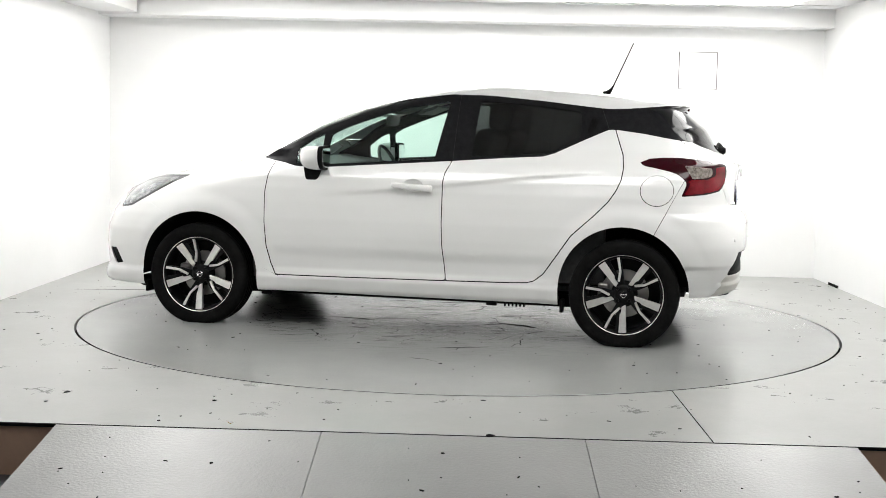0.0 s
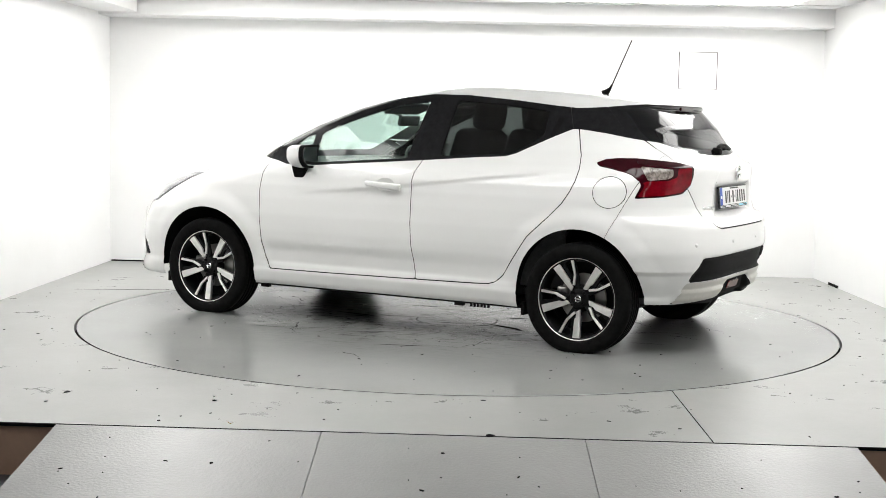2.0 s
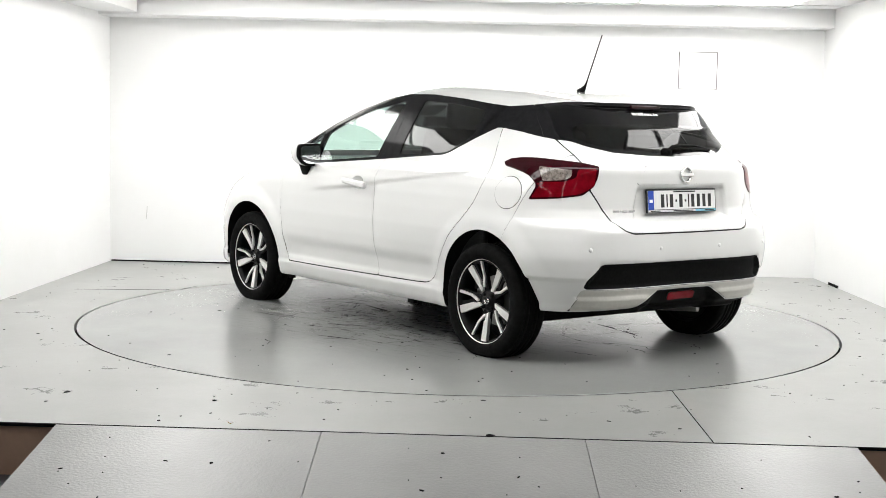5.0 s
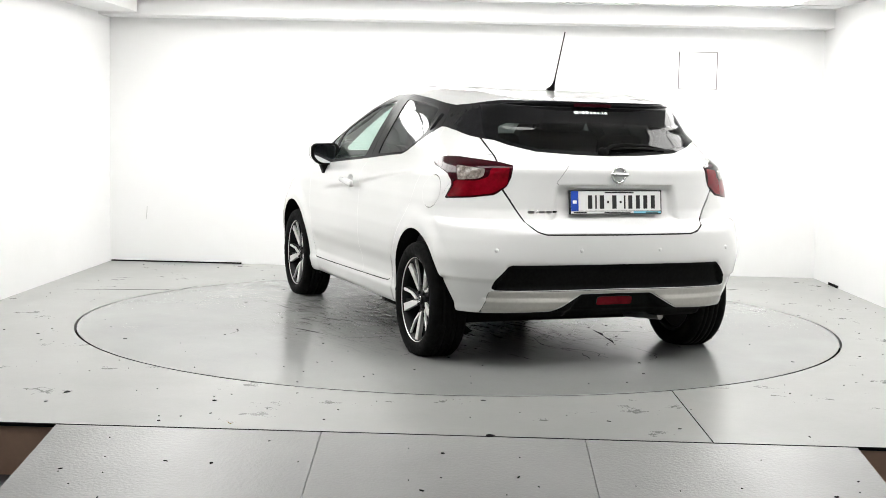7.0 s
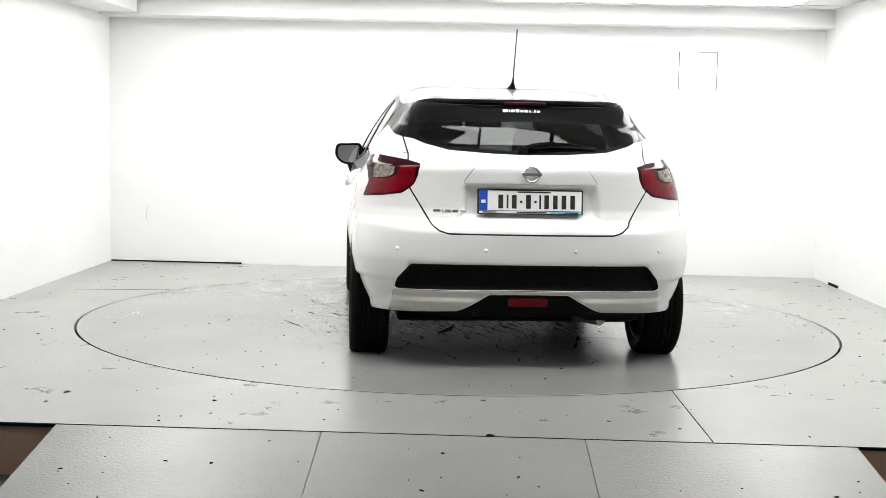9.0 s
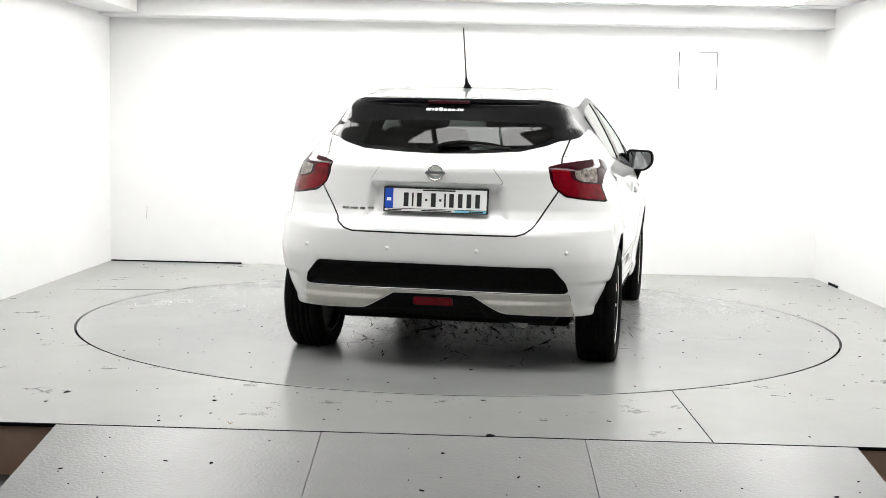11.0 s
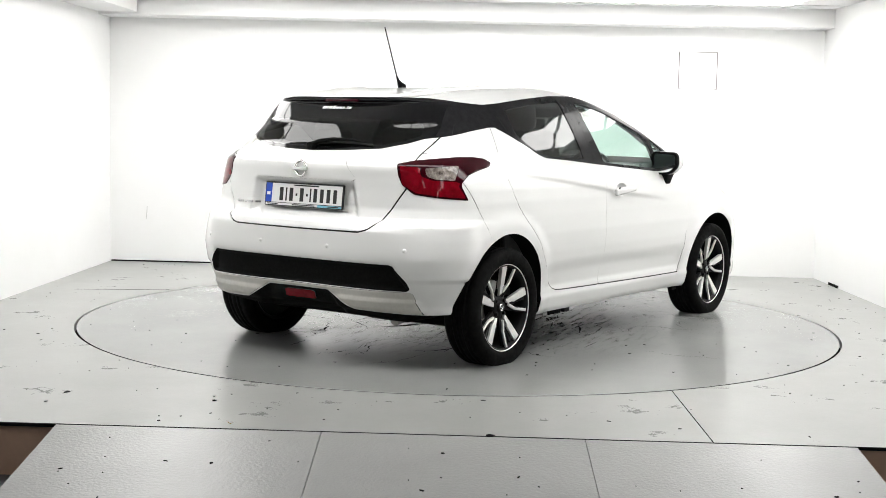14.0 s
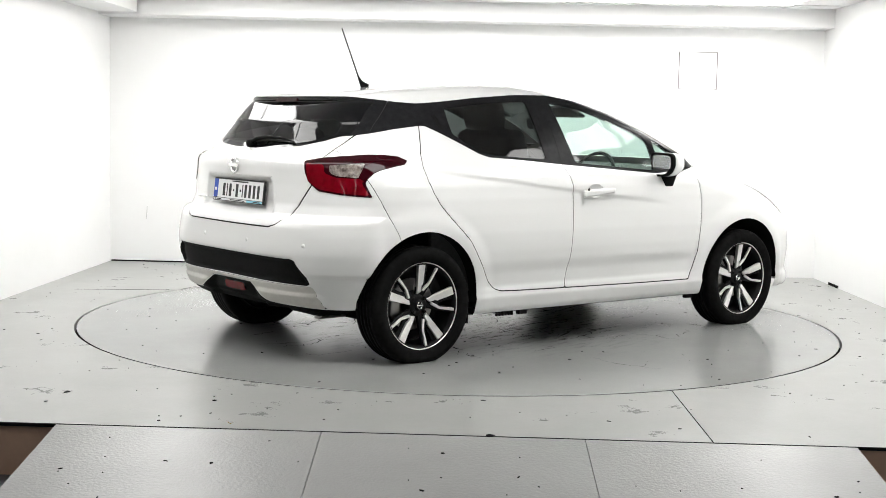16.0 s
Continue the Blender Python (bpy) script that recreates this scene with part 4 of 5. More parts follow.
def build_car():
    car = new("car")
    tagged(car, "white five-door hatchback with black window trim and wet windows", "car")
    base = BASE
    left, right = build_half(car, 1, base), build_half(car, -1, base)

    def both(key):
        return welded(left[key], right[key]) if key in left and key in right else left.get(key, right.get(key))
    body = panel("body", both("body"), PAINT, car, "glossy white painted body shell")
    panel("joint", both("joint"), SEAL, body, "dark panel joints", shift=-0.010, rim=0.0)
    glassy = dict(rim=0.0)
    panel("windscreen", both("windscreen"), GLASS, car, "clear green-tinted windscreen", **glassy)
    gate = panel("tailgate", both("tailgate"), PAINT, car, "white painted tailgate")
    panel("rear_window", both("rear_glass"), TINT, gate, "dark tinted rear window with drops", **glassy)
    panel("window_border_shade", both("rear_frit_shade"), FRIT_SHADE, gate, "black printed border of the rear window, widened on top as painted spoiler shade", **glassy)
    panel("garnish", both("garnish"), PAINT, gate, "white handle strip above the number plate", shift=0.003, rim=0.008)
    bump = panel("rear_bumper", both("rear_bumper"), PAINT, car, "white rear bumper")
    panel("inset_panel", both("bumper_panel"), PLASTIC, bump, "matt black bumper inset")
    panel("lower_strip", both("strip"), SILVER, bump, "satin silver lower bumper strip", shift=0.002, rim=0.01)
    panel("diffuser", both("diffuser"), PLASTIC, bump, "matt black diffuser")
    panel("fog_lamp", both("fog"), RED, bump, "red rear fog lamp", shift=0.008)
    fb = panel("front_bumper", both("front_bumper"), PAINT, car, "white front bumper")
    panel("bonnet", both("bonnet"), PAINT, car, "white bonnet")
    for s in (left, right):
        one = 1 if s is left else -1
        side_door = panel("front_door", s["front_door"], PAINT, car, "white front door")
        panel("rear_door", s["rear_door"], PAINT, car, "white rear door")
        panel("window_trim", s["window_trim"], BLACK, car, "gloss black window surround and pillar", rim=0.02)
        panel("front_window", s["front_glass"], GLASS, car, "clear green-tinted side window with water drops", shift=-0.004, **glassy)
        panel("quarter_window", s["quarter_glass"], GLASS, car, "small clear quarter window", shift=-0.004, **glassy)
        panel("rear_side_window", s["back_glass"], TINT, car, "dark tinted side window with water drops", shift=-0.004, **glassy)
        panel("hidden_handle", s["handle_recess"], PLASTIC, car, "black recessed handle in the pillar", shift=-0.018, rim=0.0)
        lamp = panel("tail_lamp", s["lamp"], DARKRED, car, "boomerang-shaped dark red tail lamp", shift=0.004, rim=0.02)
        panel("red_lens", s["lamp_red"], RED, lamp, "bright red lens", shift=0.004, rim=0.01)
        panel("clear_lens", s["lamp_clear"], CLEARLAMP, lamp, "clear silver indicator lens", shift=0.002, rim=0.01)
        head = panel("headlamp", s["headlamp"], DARKHEAD, car, "slanting headlamp with dark edge", rim=0.01)
        panel("reflector", s["head_inner"], HEADL, head, "clear silver reflector", shift=0.001, rim=0.004)
        panel("vent", s["vent"], PLASTIC, fb, "black bumper vent", shift=-0.01, rim=0.0)
        if "fuel_flap" in s:
            panel("fuel_flap", s["fuel_flap"], PAINT, car, "round white fuel flap")
        # door handle with its cup
        hy = 0.862
        bm = box(-0.172, -0.013, -0.021, 0.072, 0.013, 0.021, 0.0125, seg=3)
        for v in bm.verts:
            v.co.z *= 1.0 - 0.35 * max(v.co.x, 0) / 0.072
        bm.transform(pose(0, one * (hy + 0.026), 0.862, 0, -4.5, 0))
        h = part("handle", bm, PAINT, side_door, "white door handle", smooth=True)
        if one < 0:
            bm = lathe([(0.001, 0.003), (0.0065, 0.003), (0.0075, 0.0)], 14)
            bm.transform(pose(-0.145, -(hy + 0.0385), 0.8735, 0, 0, 180))
            part("keyhole", bm, PLASTIC, h, "small dark key lock")
        panel("handle_cup", s["handle_cup"], PAINT, side_door, "hollow behind the handle", rim=0.0)
        build_mirror(car, one)
        for cx, cz in WHEELS:
            build_liner(car, cx, cz, one)
    for cx, cz in WHEELS:
        for one in (1, -1):
            build_wheel(car, cx * 1.005, HUB_Z, one)
    build_under(car)
    build_inside(car)
    build_tail(car, gate, bump)
    return car


def build_mirror(car, s):
    """A white shell, open to the rear, with a black rim, a reflecting glass and a black foot."""
    cx, cy, cz = 0.545, s * 0.876, 1.010
    outline = rounded([(-0.092, 0.072), (0.084, 0.066), (0.090, -0.020), (0.040, -0.070), (-0.072, -0.074), (-0.086, -0.02)], 0.035, 6)

    def ringed(loops):
        bm = bmesh.new()
        rings = [[bm.verts.new((cx + dx, cy + s * y * k + s * sh, cz + z * k)) for y, z in outline] for dx, k, sh in loops]
        for p, q in zip(rings, rings[1:]):
            for i in range(len(outline)):
                j = (i + 1) % len(outline)
                bm.faces.new((p[i], p[j], q[j], q[i]))
        bm.faces.new(rings[0][::-1])
        bm.faces.new(rings[-1])
        bmesh.ops.recalc_face_normals(bm, faces=bm.faces[:])
        return bm
    mir = part("door_mirror", ringed([(-0.052, 0.985, 0), (-0.03, 1.0, 0), (0.0, 0.985, -0.002), (0.03, 0.92, -0.006), (0.05, 0.82, -0.01), (0.066, 0.66, -0.016), (0.075, 0.40, -0.02), (0.078, 0.10, -0.02)]), PAINT, car, "white door mirror with black rim and foot", smooth=True)
    part("mirror_rim", ringed([(-0.078, 0.965, 0), (-0.074, 0.99, 0), (-0.053, 0.995, 0)]), PLASTIC, mir, "black mirror rim")
    part("mirror_glass", ringed([(-0.0805, 0.80, 0), (-0.0785, 0.81, 0)]), MIRROR, mir, "reflecting mirror glass")
    bm = box(-0.052, -0.045, -0.055, 0.055, 0.045, 0.05, 0.022, seg=3)
    for v in bm.verts:
        k = (v.co.z + 0.055) / 0.105
        v.co.x = v.co.x * (0.70 + 0.35 * k) + 0.012 * (1 - k)
        v.co.y = v.co.y * (0.75 + 0.25 * k) - s * 0.03 * (1 - k)
    bm.transform(pose(0.548, s * 0.850, 0.918))
    part("mirror_base", bm, PLASTIC, mir, "black mirror foot", smooth=True)


def build_liner(car, cx, cz, s):
    bm = bmesh.new()
    n = 40
    rows = []
    for i in range(n + 1):
        a = math.pi * (i / n) * 1.05 - math.pi * 0.025
        c, d = math.cos(a), math.sin(a)
        rows.append([bm.verts.new((cx + r * c, s * y, max(cz + r * d, 0.2))) for r, y in ((0.369, 0.86 if abs(c) < 0.95 else 0.84), (0.376, 0.80), (0.376, 0.50), (0.10, 0.50))])
    for p, q in zip(rows, rows[1:]):
        for k in range(3):
            bm.faces.new((p[k], p[k + 1], q[k + 1], q[k]))
    # the rim of the liner lies just within the skin
    skin = BASE[0]
    for r in rows:
        near = np.argmin((skin[:, 0] - r[0].co.x) ** 2 + (skin[:, 2] - r[0].co.z) ** 2 + np.where(skin[:, 1] < 0.3, 9, 0))
        edge = float(skin[near, 1])
        r[0].co.y = s * (edge - 0.004)
        r[1].co.y = s * (edge - 0.05)
    bmesh.ops.recalc_face_normals(bm, faces=bm.faces[:])
    part("wheel_arch_liner", bm, GAP, car, "black wheel arch liner", smooth=True)


def build_wheel(car, cx, cz, s):
    """A tyre on a two-tone five-spoke alloy wheel; its outer face looks along +y, then it is turned to its side."""
    place = pose(cx, s * (0.764 if cx > 0 else 0.777), cz, 0, 0, 0 if s > 0 else 180)
    R = 0.308

    def put(bm):
        bm.transform(place)
        return bm
    barrel = lathe([(0.222, 0.070), (0.226, 0.078), (0.220, 0.082), (0.213, 0.078), (0.207, 0.05), (0.200, 0.0), (0.204, -0.08), (0.218, -0.09), (0.220, -0.08)], 64)
    wheel = part("wheel", put(barrel), DARKALLOY, car, "dark and machined alloy wheel with black tyre", smooth=True)
    prof = [(0.216, 0.075), (0.226, 0.087), (0.243, 0.097), (0.266, 0.101), (0.284, 0.099), (0.297, 0.091), (0.304, 0.079)]
    for k, d in enumerate((0.072, 0.045, 0.039, 0.020, 0.014, -0.014, -0.020, -0.039, -0.045, -0.072)):
        prof.append((R - (0.002 if abs(d) > 0.07 else 0.0), d))
        if k in (1, 3, 5, 7):
            prof += [(R - 0.007, d - 0.0015), (R - 0.007, d - 0.0045)]
    prof += [(0.303, -0.082), (0.294, -0.094), (0.268, -0.102), (0.240, -0.096), (0.216, -0.08)]
    tyre = put(lathe(prof, 96))
    for v in tyre.verts:
        v.co.z = max(v.co.z, 0.0003)
    part("tyre", tyre, RUBBER, wheel, "black rubber tyre", smooth=True)
    part("rim", put(lathe([(0.2265, 0.0785), (0.2272, 0.083), (0.2250, 0.0855), (0.2222, 0.084), (0.2195, 0.079)], 72)), ALLOY, wheel, "bright machined rim edge", smooth=True)
    part("brake_disc", put(lathe([(0.06, -0.012), (0.135, -0.012), (0.135, -0.03), (0.06, -0.03)], 40)), STEEL, wheel, "steel brake disc")
    bm = box(0.085, -0.055, -0.055, 0.15, 0.01, 0.055, 0.012)
    part("brake_caliper", put(bm), STEEL, wheel, "grey brake caliper")
    part("backing", put(lathe([(0.01, -0.05), (0.19, -0.055), (0.203, -0.05)], 40)), DARKALLOY, wheel, "dark plate behind the brake")

    def blade(angle, outline, thick, sink=0.0):
        """A spoke over an outline of (radius, sideways) pairs, dished towards the hub."""
        bm = bmesh.new()

        def face(r):
            return 0.052 + 0.026 * min(max((r - 0.05) / 0.17, 0), 1) - sink
        top = [bm.verts.new((r, face(r), u)) for r, u in outline]
        low = [bm.verts.new((r, face(r) - thick, u)) for r, u in outline]
        bm.faces.new(top)
        bm.faces.new(low[::-1])
        k = len(outline)
        for i in range(k):
            bm.faces.new((top[i], top[(i + 1) % k], low[(i + 1) % k], low[i]))
        bmesh.ops.recalc_face_normals(bm, faces=bm.faces[:])
        bmesh.ops.bevel(bm, geom=bm.edges[:], offset=0.0015, segments=1, affect="EDGES", profile=0.5)
        bm.transform(Matrix.Rotation(-radians(angle), 4, "Y"))
        return put(bm)
    broad = [(0.058, -0.013), (0.100, -0.0165), (0.221, -0.0245), (0.221, 0.0195), (0.112, 0.0175), (0.102, 0.0095), (0.070, 0.0085)]
    narrow = [(0.078, -0.023), (0.108, -0.013), (0.132, -0.004), (0.221, -0.005), (0.221, 0.0100), (0.130, 0.0085), (0.105, 0.001), (0.074, -0.010)]
    web = [(0.050, -0.016), (0.120, -0.016), (0.219, -0.020), (0.219, 0.046), (0.150, 0.036), (0.100, 0.040), (0.050, 0.020)]
    for k in range(5):
        at = (270 if s > 0 else 306) + 72 * k
        part("spoke", blade(at, broad, 0.022), ALLOY, wheel, "wide machined spoke")
        part("thin_spoke", blade(at + 26, narrow, 0.022), ALLOY, wheel, "narrow hooked machined spoke")
        part("spoke_web", blade(at, web, 0.016, 0.013), DARKALLOY, wheel, "dark recessed web between the spokes")
        part("spoke_edge", blade(at + 26, [(0.05, -0.012), (0.219, -0.008), (0.219, 0.015), (0.12, 0.016), (0.05, 0.010)], 0.020, 0.011), DARKALLOY, wheel, "dark flank of the spoke")
    part("hub", put(lathe([(0.001, 0.050), (0.045, 0.049), (0.054, 0.044), (0.062, 0.03), (0.075, 0.0)], 30)), DARKALLOY, wheel, "dark wheel hub", smooth=True)
    part("centre_cap", put(lathe([(0.001, 0.058), (0.026, 0.058), (0.030, 0.052)], 30)), DARKALLOY, wheel, "dark centre cap", smooth=True)
    bm = lathe([(0.013, 0.0595), (0.0155, 0.062), (0.018, 0.0595)], 28)
    box(-0.020, 0.0585, -0.0025, 0.020, 0.063, 0.0025, 0.001, bm=bm)
    part("badge", put(bm), CHROME, wheel, "plain round chrome badge")
    for k in range(4):
        a = radians(45 + 90 * k)
        bm = lathe([(0.001, 0.06), (0.008, 0.06), (0.010, 0.05)], 8)
        bm.transform(Matrix.Translation((0.047 * math.cos(a), 0, 0.047 * math.sin(a))))
        part("wheel_bolt", put(bm), DARKALLOY, wheel)


def build_under(car):
    bm = box(-1.40, -0.63, 0.175, 1.75, 0.63, 0.245, 0.02)
    part("underbody", bm, PLASTIC, car, "black underbody", smooth=False)
    for s in (1, -1):
        bm = box(-0.88, s * 0.62, 0.21, 0.88, s * 0.80, 0.25, 0.01)
        part("sill", bm, PLASTIC, car, "black underside of the sill")
        for jx in (-0.51, 0.86):
            part("jacking_point", box(jx - 0.03, s * 0.755, 0.185, jx + 0.03, s * 0.785, 0.218, 0.004), PLASTIC, car, "small black jacking point under the sill")
        for k in range(6):
            jx = -0.70 + 0.022 * k
            part("jacking_rib", box(jx - 0.005, s * 0.772, 0.186, jx + 0.005, s * 0.788, 0.222, 0.002), PLASTIC, car, "small black rib under the sill")
        part("axle_arm", tube([(-0.85, s * 0.52, 0.25), (-1.262, s * 0.66, 0.27)], 0.03), PLASTIC, car, "black trailing arm")
        part("axle_arm", tube([(1.26, s * 0.35, 0.22), (1.262, s * 0.66, 0.25)], 0.025), PLASTIC, car, "black suspension arm")
        part("mud_flap", box(-0.925, s * 0.72, 0.165, -0.905, s * 0.79, 0.24, 0.004), PLASTIC, car, "small black flap before the rear wheel")
        part("mud_flap", box(1.62, s * 0.50, 0.165, 1.64, s * 0.78, 0.23, 0.004), PLASTIC, car, "small black flap before the front wheel")
    part("rear_axle", tube([(-1.25, -0.66, 0.27), (-1.18, -0.4, 0.25), (-1.18, 0.4, 0.25), (-1.25, 0.66, 0.27)], 0.035), PLASTIC, car, "black rear axle beam")
    part("exhaust", tube([(-0.5, -0.25, 0.19), (-1.3, -0.3, 0.2), (-1.62, -0.42, 0.22)], 0.028), STEEL, car, "steel exhaust pipe")
    bm = box(-1.74, -0.60, 0.232, -1.45, -0.30, 0.32, 0.035, seg=3)
    part("silencer", bm, PLASTIC, car, "dark exhaust silencer", smooth=True)


def build_inside(car):
    part("cabin_floor", box(-1.6, -0.72, 0.28, 0.95, 0.72, 0.31), FABRIC, car, "dark cabin floor")
    part("bulkhead", box(0.93, -0.72, 0.28, 0.97, 0.72, 0.92), DASH, car, "dark bulkhead")
    bm = prism([(0.55, 0.62), (0.95, 0.60), (1.0, 0.97), (0.82, 0.995), (0.58, 0.965), (0.50, 0.86)], -0.70, 0.70, "y", 0.02)
    part("dashboard", bm, DASH, car, "dark dashboard")
    for s in (1, -1):
        part("door_lining", box(-1.15, s * 0.735, 0.33, 0.85, s * 0.765, 0.93, 0.01), DASH, car, "dark door lining")
    part("boot_lining", box(-1.66, -0.62, 0.32, -1.62, 0.62, 0.98), DASH, car, "dark boot lining")
    part("parcel_shelf", box(-1.68, -0.62, 0.975, -1.12, 0.62, 1.0), FABRIC, car, "dark parcel shelf")
    for s in (1, -1):
        seat = part("front_seat", box(-0.30, -0.25, 0.48, 0.22, 0.25, 0.63, 0.06, pose(0, s * 0.36, 0)), FABRIC, car, "dark fabric front seat", smooth=True)
        part("seat_back", box(-0.06, -0.26, 0.0, 0.07, 0.26, 0.64, 0.055, pose(-0.25, s * 0.36, 0.58, 0, -17, 0), 3), FABRIC, seat, smooth=True)
        part("headrest", box(-0.05, -0.15, 0.0, 0.05, 0.15, 0.17, 0.045, pose(-0.455, s * 0.36, 1.19, 0, -10, 0), 3), FABRIC, seat, smooth=True)
        part("seat_base", box(-0.25, -0.2, 0.3, 0.18, 0.2, 0.5, 0.01, pose(0, s * 0.36, 0)), PLASTIC, seat)
        part("sun_visor", box(0.02, -0.2, -0.01, 0.16, 0.2, 0.01, 0.008, pose(0.02, s * 0.33, 1.34, 0, 22, 0)), DASH, car, "dark sun visor")
    seat = part("rear_seat", box(-0.98, -0.62, 0.45, -0.5, 0.62, 0.62, 0.06), FABRIC, car, "dark fabric rear bench", smooth=True)
    part("seat_back", box(-0.06, -0.62, 0.0, 0.08, 0.62, 0.50, 0.05, pose(-0.98, 0, 0.58, 0, -20, 0), 3), FABRIC, seat, smooth=True)
    for y in (0.38, -0.38):
        part("headrest", box(-0.045, -0.13, 0.0, 0.045, 0.13, 0.15, 0.04, pose(-1.16, y, 1.03, 0, -12, 0), 3), FABRIC, seat, smooth=True)
    # right-hand drive steering wheel
    bm = lathe([(0.165, 0.0), (0.178, 0.012), (0.19, 0.0), (0.178, -0.012), (0.165, 0.0)], 40)
    box(-0.17, -0.01, -0.02, 0.17, 0.01, 0.02, 0.005, bm=bm)
    box(-0.06, -0.02, -0.06, 0.06, 0.015, 0.05, 0.01, bm=bm)
    bm.transform(pose(0.40, -0.36, 0.90, 0, 0, 90) @ pose(0, 0, 0, 25, 0, 0))
    part("steering_wheel", bm, DASH, car, "dark steering wheel on the driver's side", smooth=True)
    part("steering_column", tube([(0.42, -0.36, 0.89), (0.62, -0.36, 0.80)], 0.04), DASH, car, "dark steering column")
    part("rear_view_mirror", box(-0.015, -0.12, -0.035, 0.015, 0.12, 0.035, 0.012, pose(0.30, 0.0, 1.235, 0, -12, 0), 3), DASH, car, "dark inside mirror", smooth=True)
    part("mirror_stalk", tube([(0.31, 0, 1.25), (0.40, 0, 1.28)], 0.01), DASH, car)
    # roof lining under the skin
    bm = bmesh.new()
    rows = []
    for x in np.linspace(-1.4, -0.05, 16):
        top = 1.0 + 0.405 * float(interp(x, ROOF))
        w = 0.53 if x > -1.2 else 0.47
        rows.append([bm.verts.new((x, w * k, top - 0.05 * abs(k) ** 3)) for k in np.linspace(-1, 1, 11)])
    for p, q in zip(rows, rows[1:]):
        for k in range(10):
            bm.faces.new((p[k], p[k + 1], q[k + 1], q[k]))
    part("headlining", bm, LINING, car, "light grey roof lining", smooth=True)


def build_tail(car, gate, bump):
    # aerial
    base = [(-1.045, 0, 1.417), (-1.065, 0, 1.432), (-1.083, 0, 1.452), (-1.098, 0, 1.478)]
    aer = part("aerial", tube(base, [0.026, 0.017, 0.009, 0.005]), PLASTIC, car, "thin black roof aerial", smooth=True)
    part("rod", tube([(-1.094, 0, 1.470), (-1.21, 0, 1.735)], [0.0045, 0.0034]), INK, aer)
    # high brake lamp and glass print
    part("brake_lamp", box(-0.006, -0.11, -0.009, 0.006, 0.11, 0.009, 0.004, pose(skin_x(0, 1.333) - 0.001, 0, 1.333)), DARKRED, gate, "dark red high brake lamp")
    y = 0.115
    for wd, ht in ((0.026, 1), (0.007, 1), (0.018, 1), (0.018, 1.2), (0.016, 0.8), (0.018, 0.8), (0.011, 0.8), (0.006, 0.3), (0.007, 1.0), (0.017, 0.8)):
        z = 1.295
        part("sticker_bar", box(-0.0008, -wd / 2, -0.009, 0.0008, wd / 2, -0.009 + 0.018 * ht, 0.0, pose(skin_x(0.03, z) - 0.003, y - wd / 2, z, 0, 45, 0)), WHITEINK, gate, "white lettering bar of the window sticker")
        y -= wd + 0.0055
    # wiper lying on the lower glass
    def on(y, z, out):
        return (skin_x(y, z) - out, y, z)
    wip = part("rear_wiper", tube([on(0.035, 1.098, 0.022), on(-0.02, 1.122, 0.03), on(-0.10, 1.133, 0.026), on(-0.22, 1.130, 0.02), on(-0.34, 1.113, 0.012)], [0.013, 0.012, 0.010, 0.007, 0.004]), PLASTIC, gate, "black rear wiper arm", smooth=True)
    part("blade", tube([on(0.0, 1.110, 0.008), on(-0.12, 1.118, 0.010), on(-0.25, 1.116, 0.010), on(-0.345, 1.108, 0.008)], 0.006), SEAL, wip)
    bm = lathe([(0.001, 0.03), (0.018, 0.026), (0.024, 0.0), (0.024, -0.02)], 16)
    bm.transform(pose(skin_x(0.03, 1.095) - 0.008, 0.03, 1.095, 0, 0, 90))
    part("pivot", bm, PLASTIC, wip)
    # badge: a plain ring and bar
    bx = skin_x(0, 0.982) - 0.008
    bm = lathe([(0.032, 0.0), (0.035, 0.006), (0.041, 0.006), (0.044, 0.0), (0.041, -0.006), (0.032, -0.006)], 40)
    bm.transform(pose(bx, 0, 0.982, 0, 0, 90))
    ring = part("badge", bm, CHROME, gate, "plain chrome ring badge with a bar", smooth=True)
    part("badge_bar", box(-0.004, -0.050, -0.009, 0.004, 0.050, 0.009, 0.003, pose(bx - 0.006, 0, 0.982)), CHROME, ring)
    # model lettering as bars
    y = 0.482
    for wd in (0.036, 0.007, 0.030, 0.030, 0.032):
        k = y - wd / 2
        turn = math.degrees(math.atan2(skin_x(k - 0.02, 0.795) - skin_x(k + 0.02, 0.795), 0.04))
        part("lettering_bar", box(-0.003, -wd / 2, -0.006, 0.003, wd / 2, 0.006, 0.002, pose(skin_x(k, 0.795) - 0.003, k, 0.795, 0, 0, turn)), CHROME, gate, "chrome lettering bar")
        y -= wd + 0.007
    # number plate
    plate = part("number_plate", box(-0.006, -0.265, -0.0625, 0.006, 0.265, 0.0625, 0.005, pose(-1.852, 0, 0.8445, 0, 6, 0)), INK, gate, "white number plate in a black frame, characters as bars")

    def lay(name, y0, z0, y1, z1, mat, d=0.0075, label=""):
        part(name, box(-0.0006, y0, z0, 0.0006, y1, z1, 0.0, pose(-1.852, 0, 0.8445, 0, 6, 0) @ pose(-d, 0, 0)), mat, plate, label)
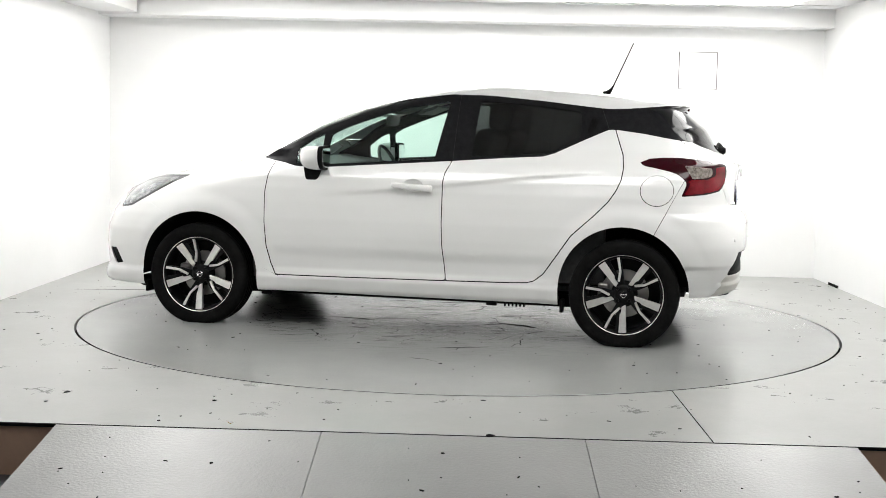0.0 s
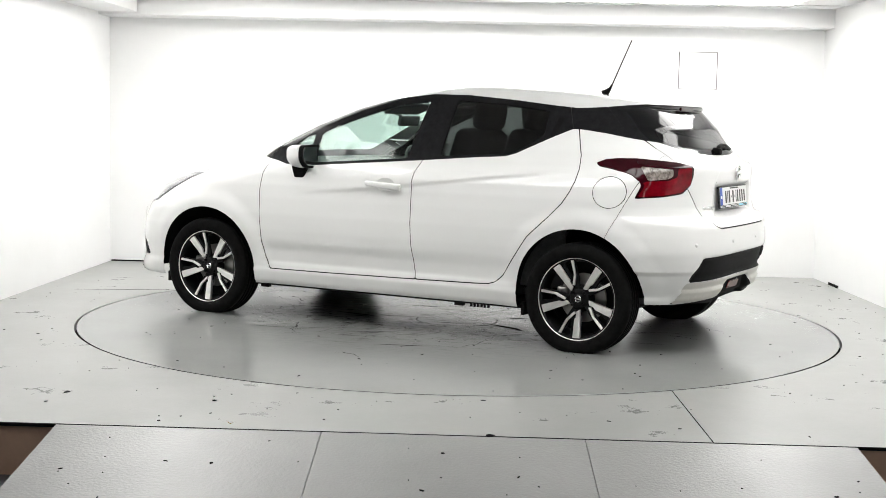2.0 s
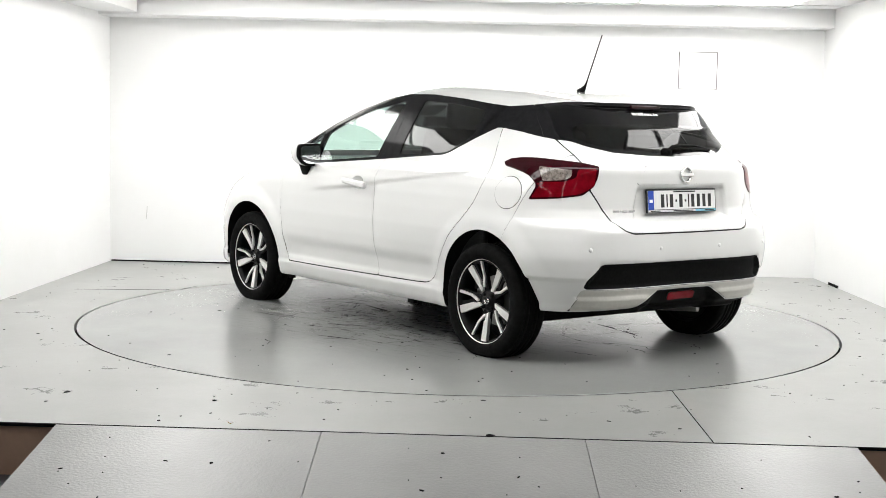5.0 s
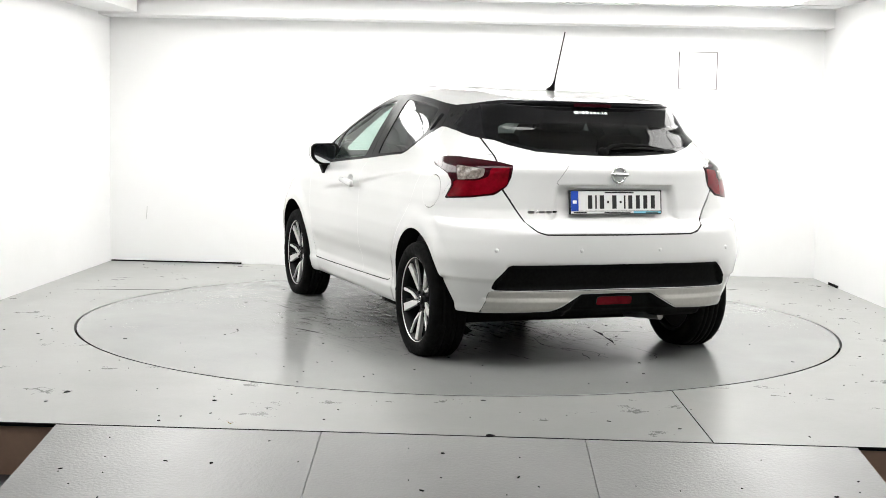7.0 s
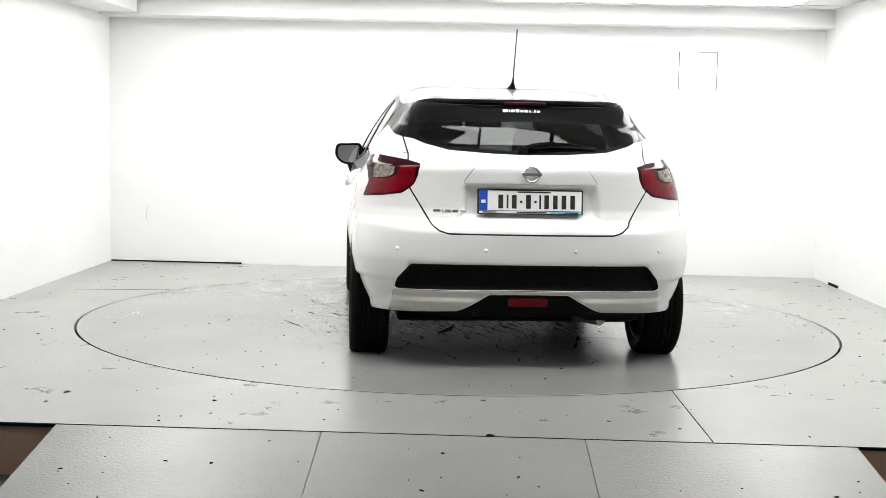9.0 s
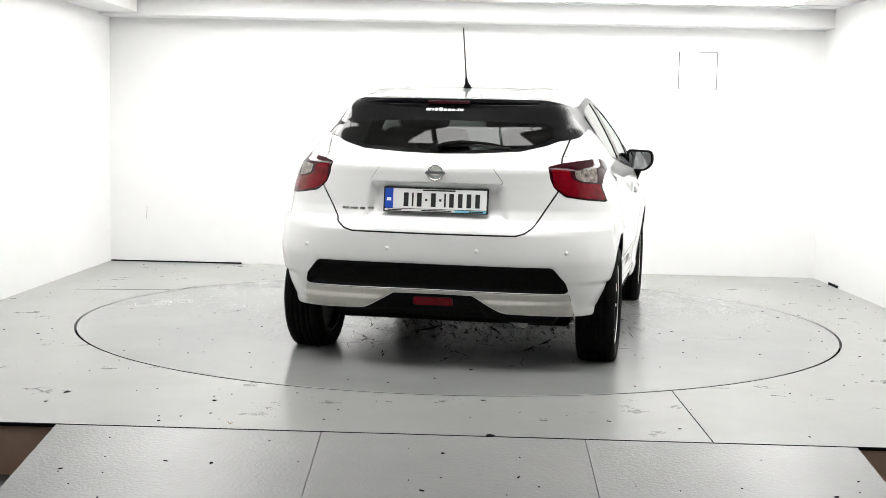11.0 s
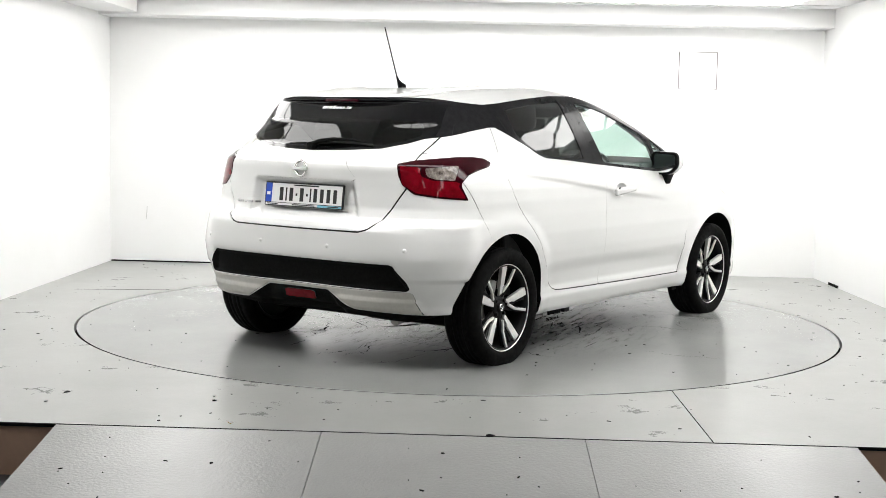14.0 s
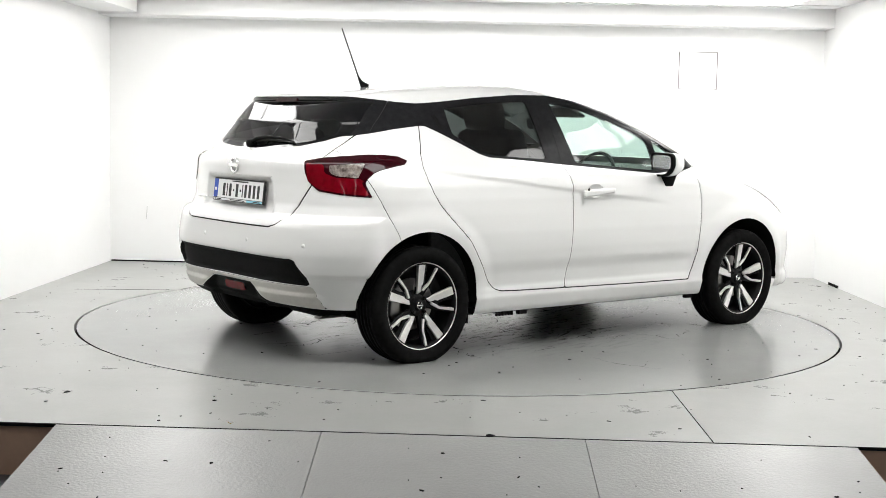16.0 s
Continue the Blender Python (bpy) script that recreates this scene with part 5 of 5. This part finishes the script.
    lay("plate_face", -0.256, -0.044, 0.256, 0.054, PLATE, 0.0066, "white plate face")
    lay("plate_band", 0.215, -0.044, 0.256, 0.054, BLUE, 0.0082, "blue band")
    lay("footer", -0.256, -0.058, 0.256, -0.047, PLATE, 0.0066, "pale strip of small print")
    lay("footer_end", -0.256, -0.058, -0.10, -0.047, PALEBLUE, 0.0082)
    lay("print_bar", 0.17, -0.055, 0.24, -0.050, INK, 0.0095)
    lay("print_bar", -0.08, -0.055, 0.07, -0.050, INK, 0.0095)
    lay("print_bar", -0.24, -0.055, -0.17, -0.050, INK, 0.0105)
    lay("print_bar", -0.10, 0.044, 0.065, 0.051, INK)
    lay("print_bar", 0.225, -0.008, 0.247, 0.008, WHITEINK, 0.0095)
    y = 0.168
    for wd, h in ((0.038, 1), (0.014, 1), (0.038, 1), (0.018, 0.18), (0.038, 1), (0.018, 0.18), (0.014, 1), (0.036, 1), (0.036, 1), (0.036, 1), (0.036, 1)):
        lay("character_bar", y - wd * 0.82, -0.034 * h, y - wd * 0.18, 0.034 * h, INK, label="dark bar in place of a character")
        y -= wd + 0.0075
    # parking sensors
    for y in (0.656, 0.223, -0.223, -0.656):
        px = skin_x(y, 0.606)
        bm = lathe([(0.001, 0.006), (0.009, 0.005), (0.0115, 0.0), (0.0125, -0.004)], 16)
        bm.transform(pose(px + 0.002, y, 0.606, 0, 0, 90 - (38 if y > 0.5 else -38 if y < -0.5 else 0)))
        part("parking_sensor", bm, PAINT, bump, "small round parking sensor", smooth=True)


car = build_car()


# --- what moves: the disc and the car on it turn steadily ---
def heading(t):
    return 168.14 - 8.064 * t


def motions():
    rows_car, rows_disc = [], []
    for k in range(17):
        a = radians(heading(k))
        ox, oy = 0.1863, -0.1903
        rows_car.append((float(k), pose(ox * math.cos(a) - oy * math.sin(a), ox * math.sin(a) + oy * math.cos(a), 0.0, 0, 0, heading(k))))
        rows_disc.append((float(k), pose(0, 0, 0, 0, 0, heading(k) - 168.14)))
    walk(car, rows_car)
    walk(disc, rows_disc)


motions()
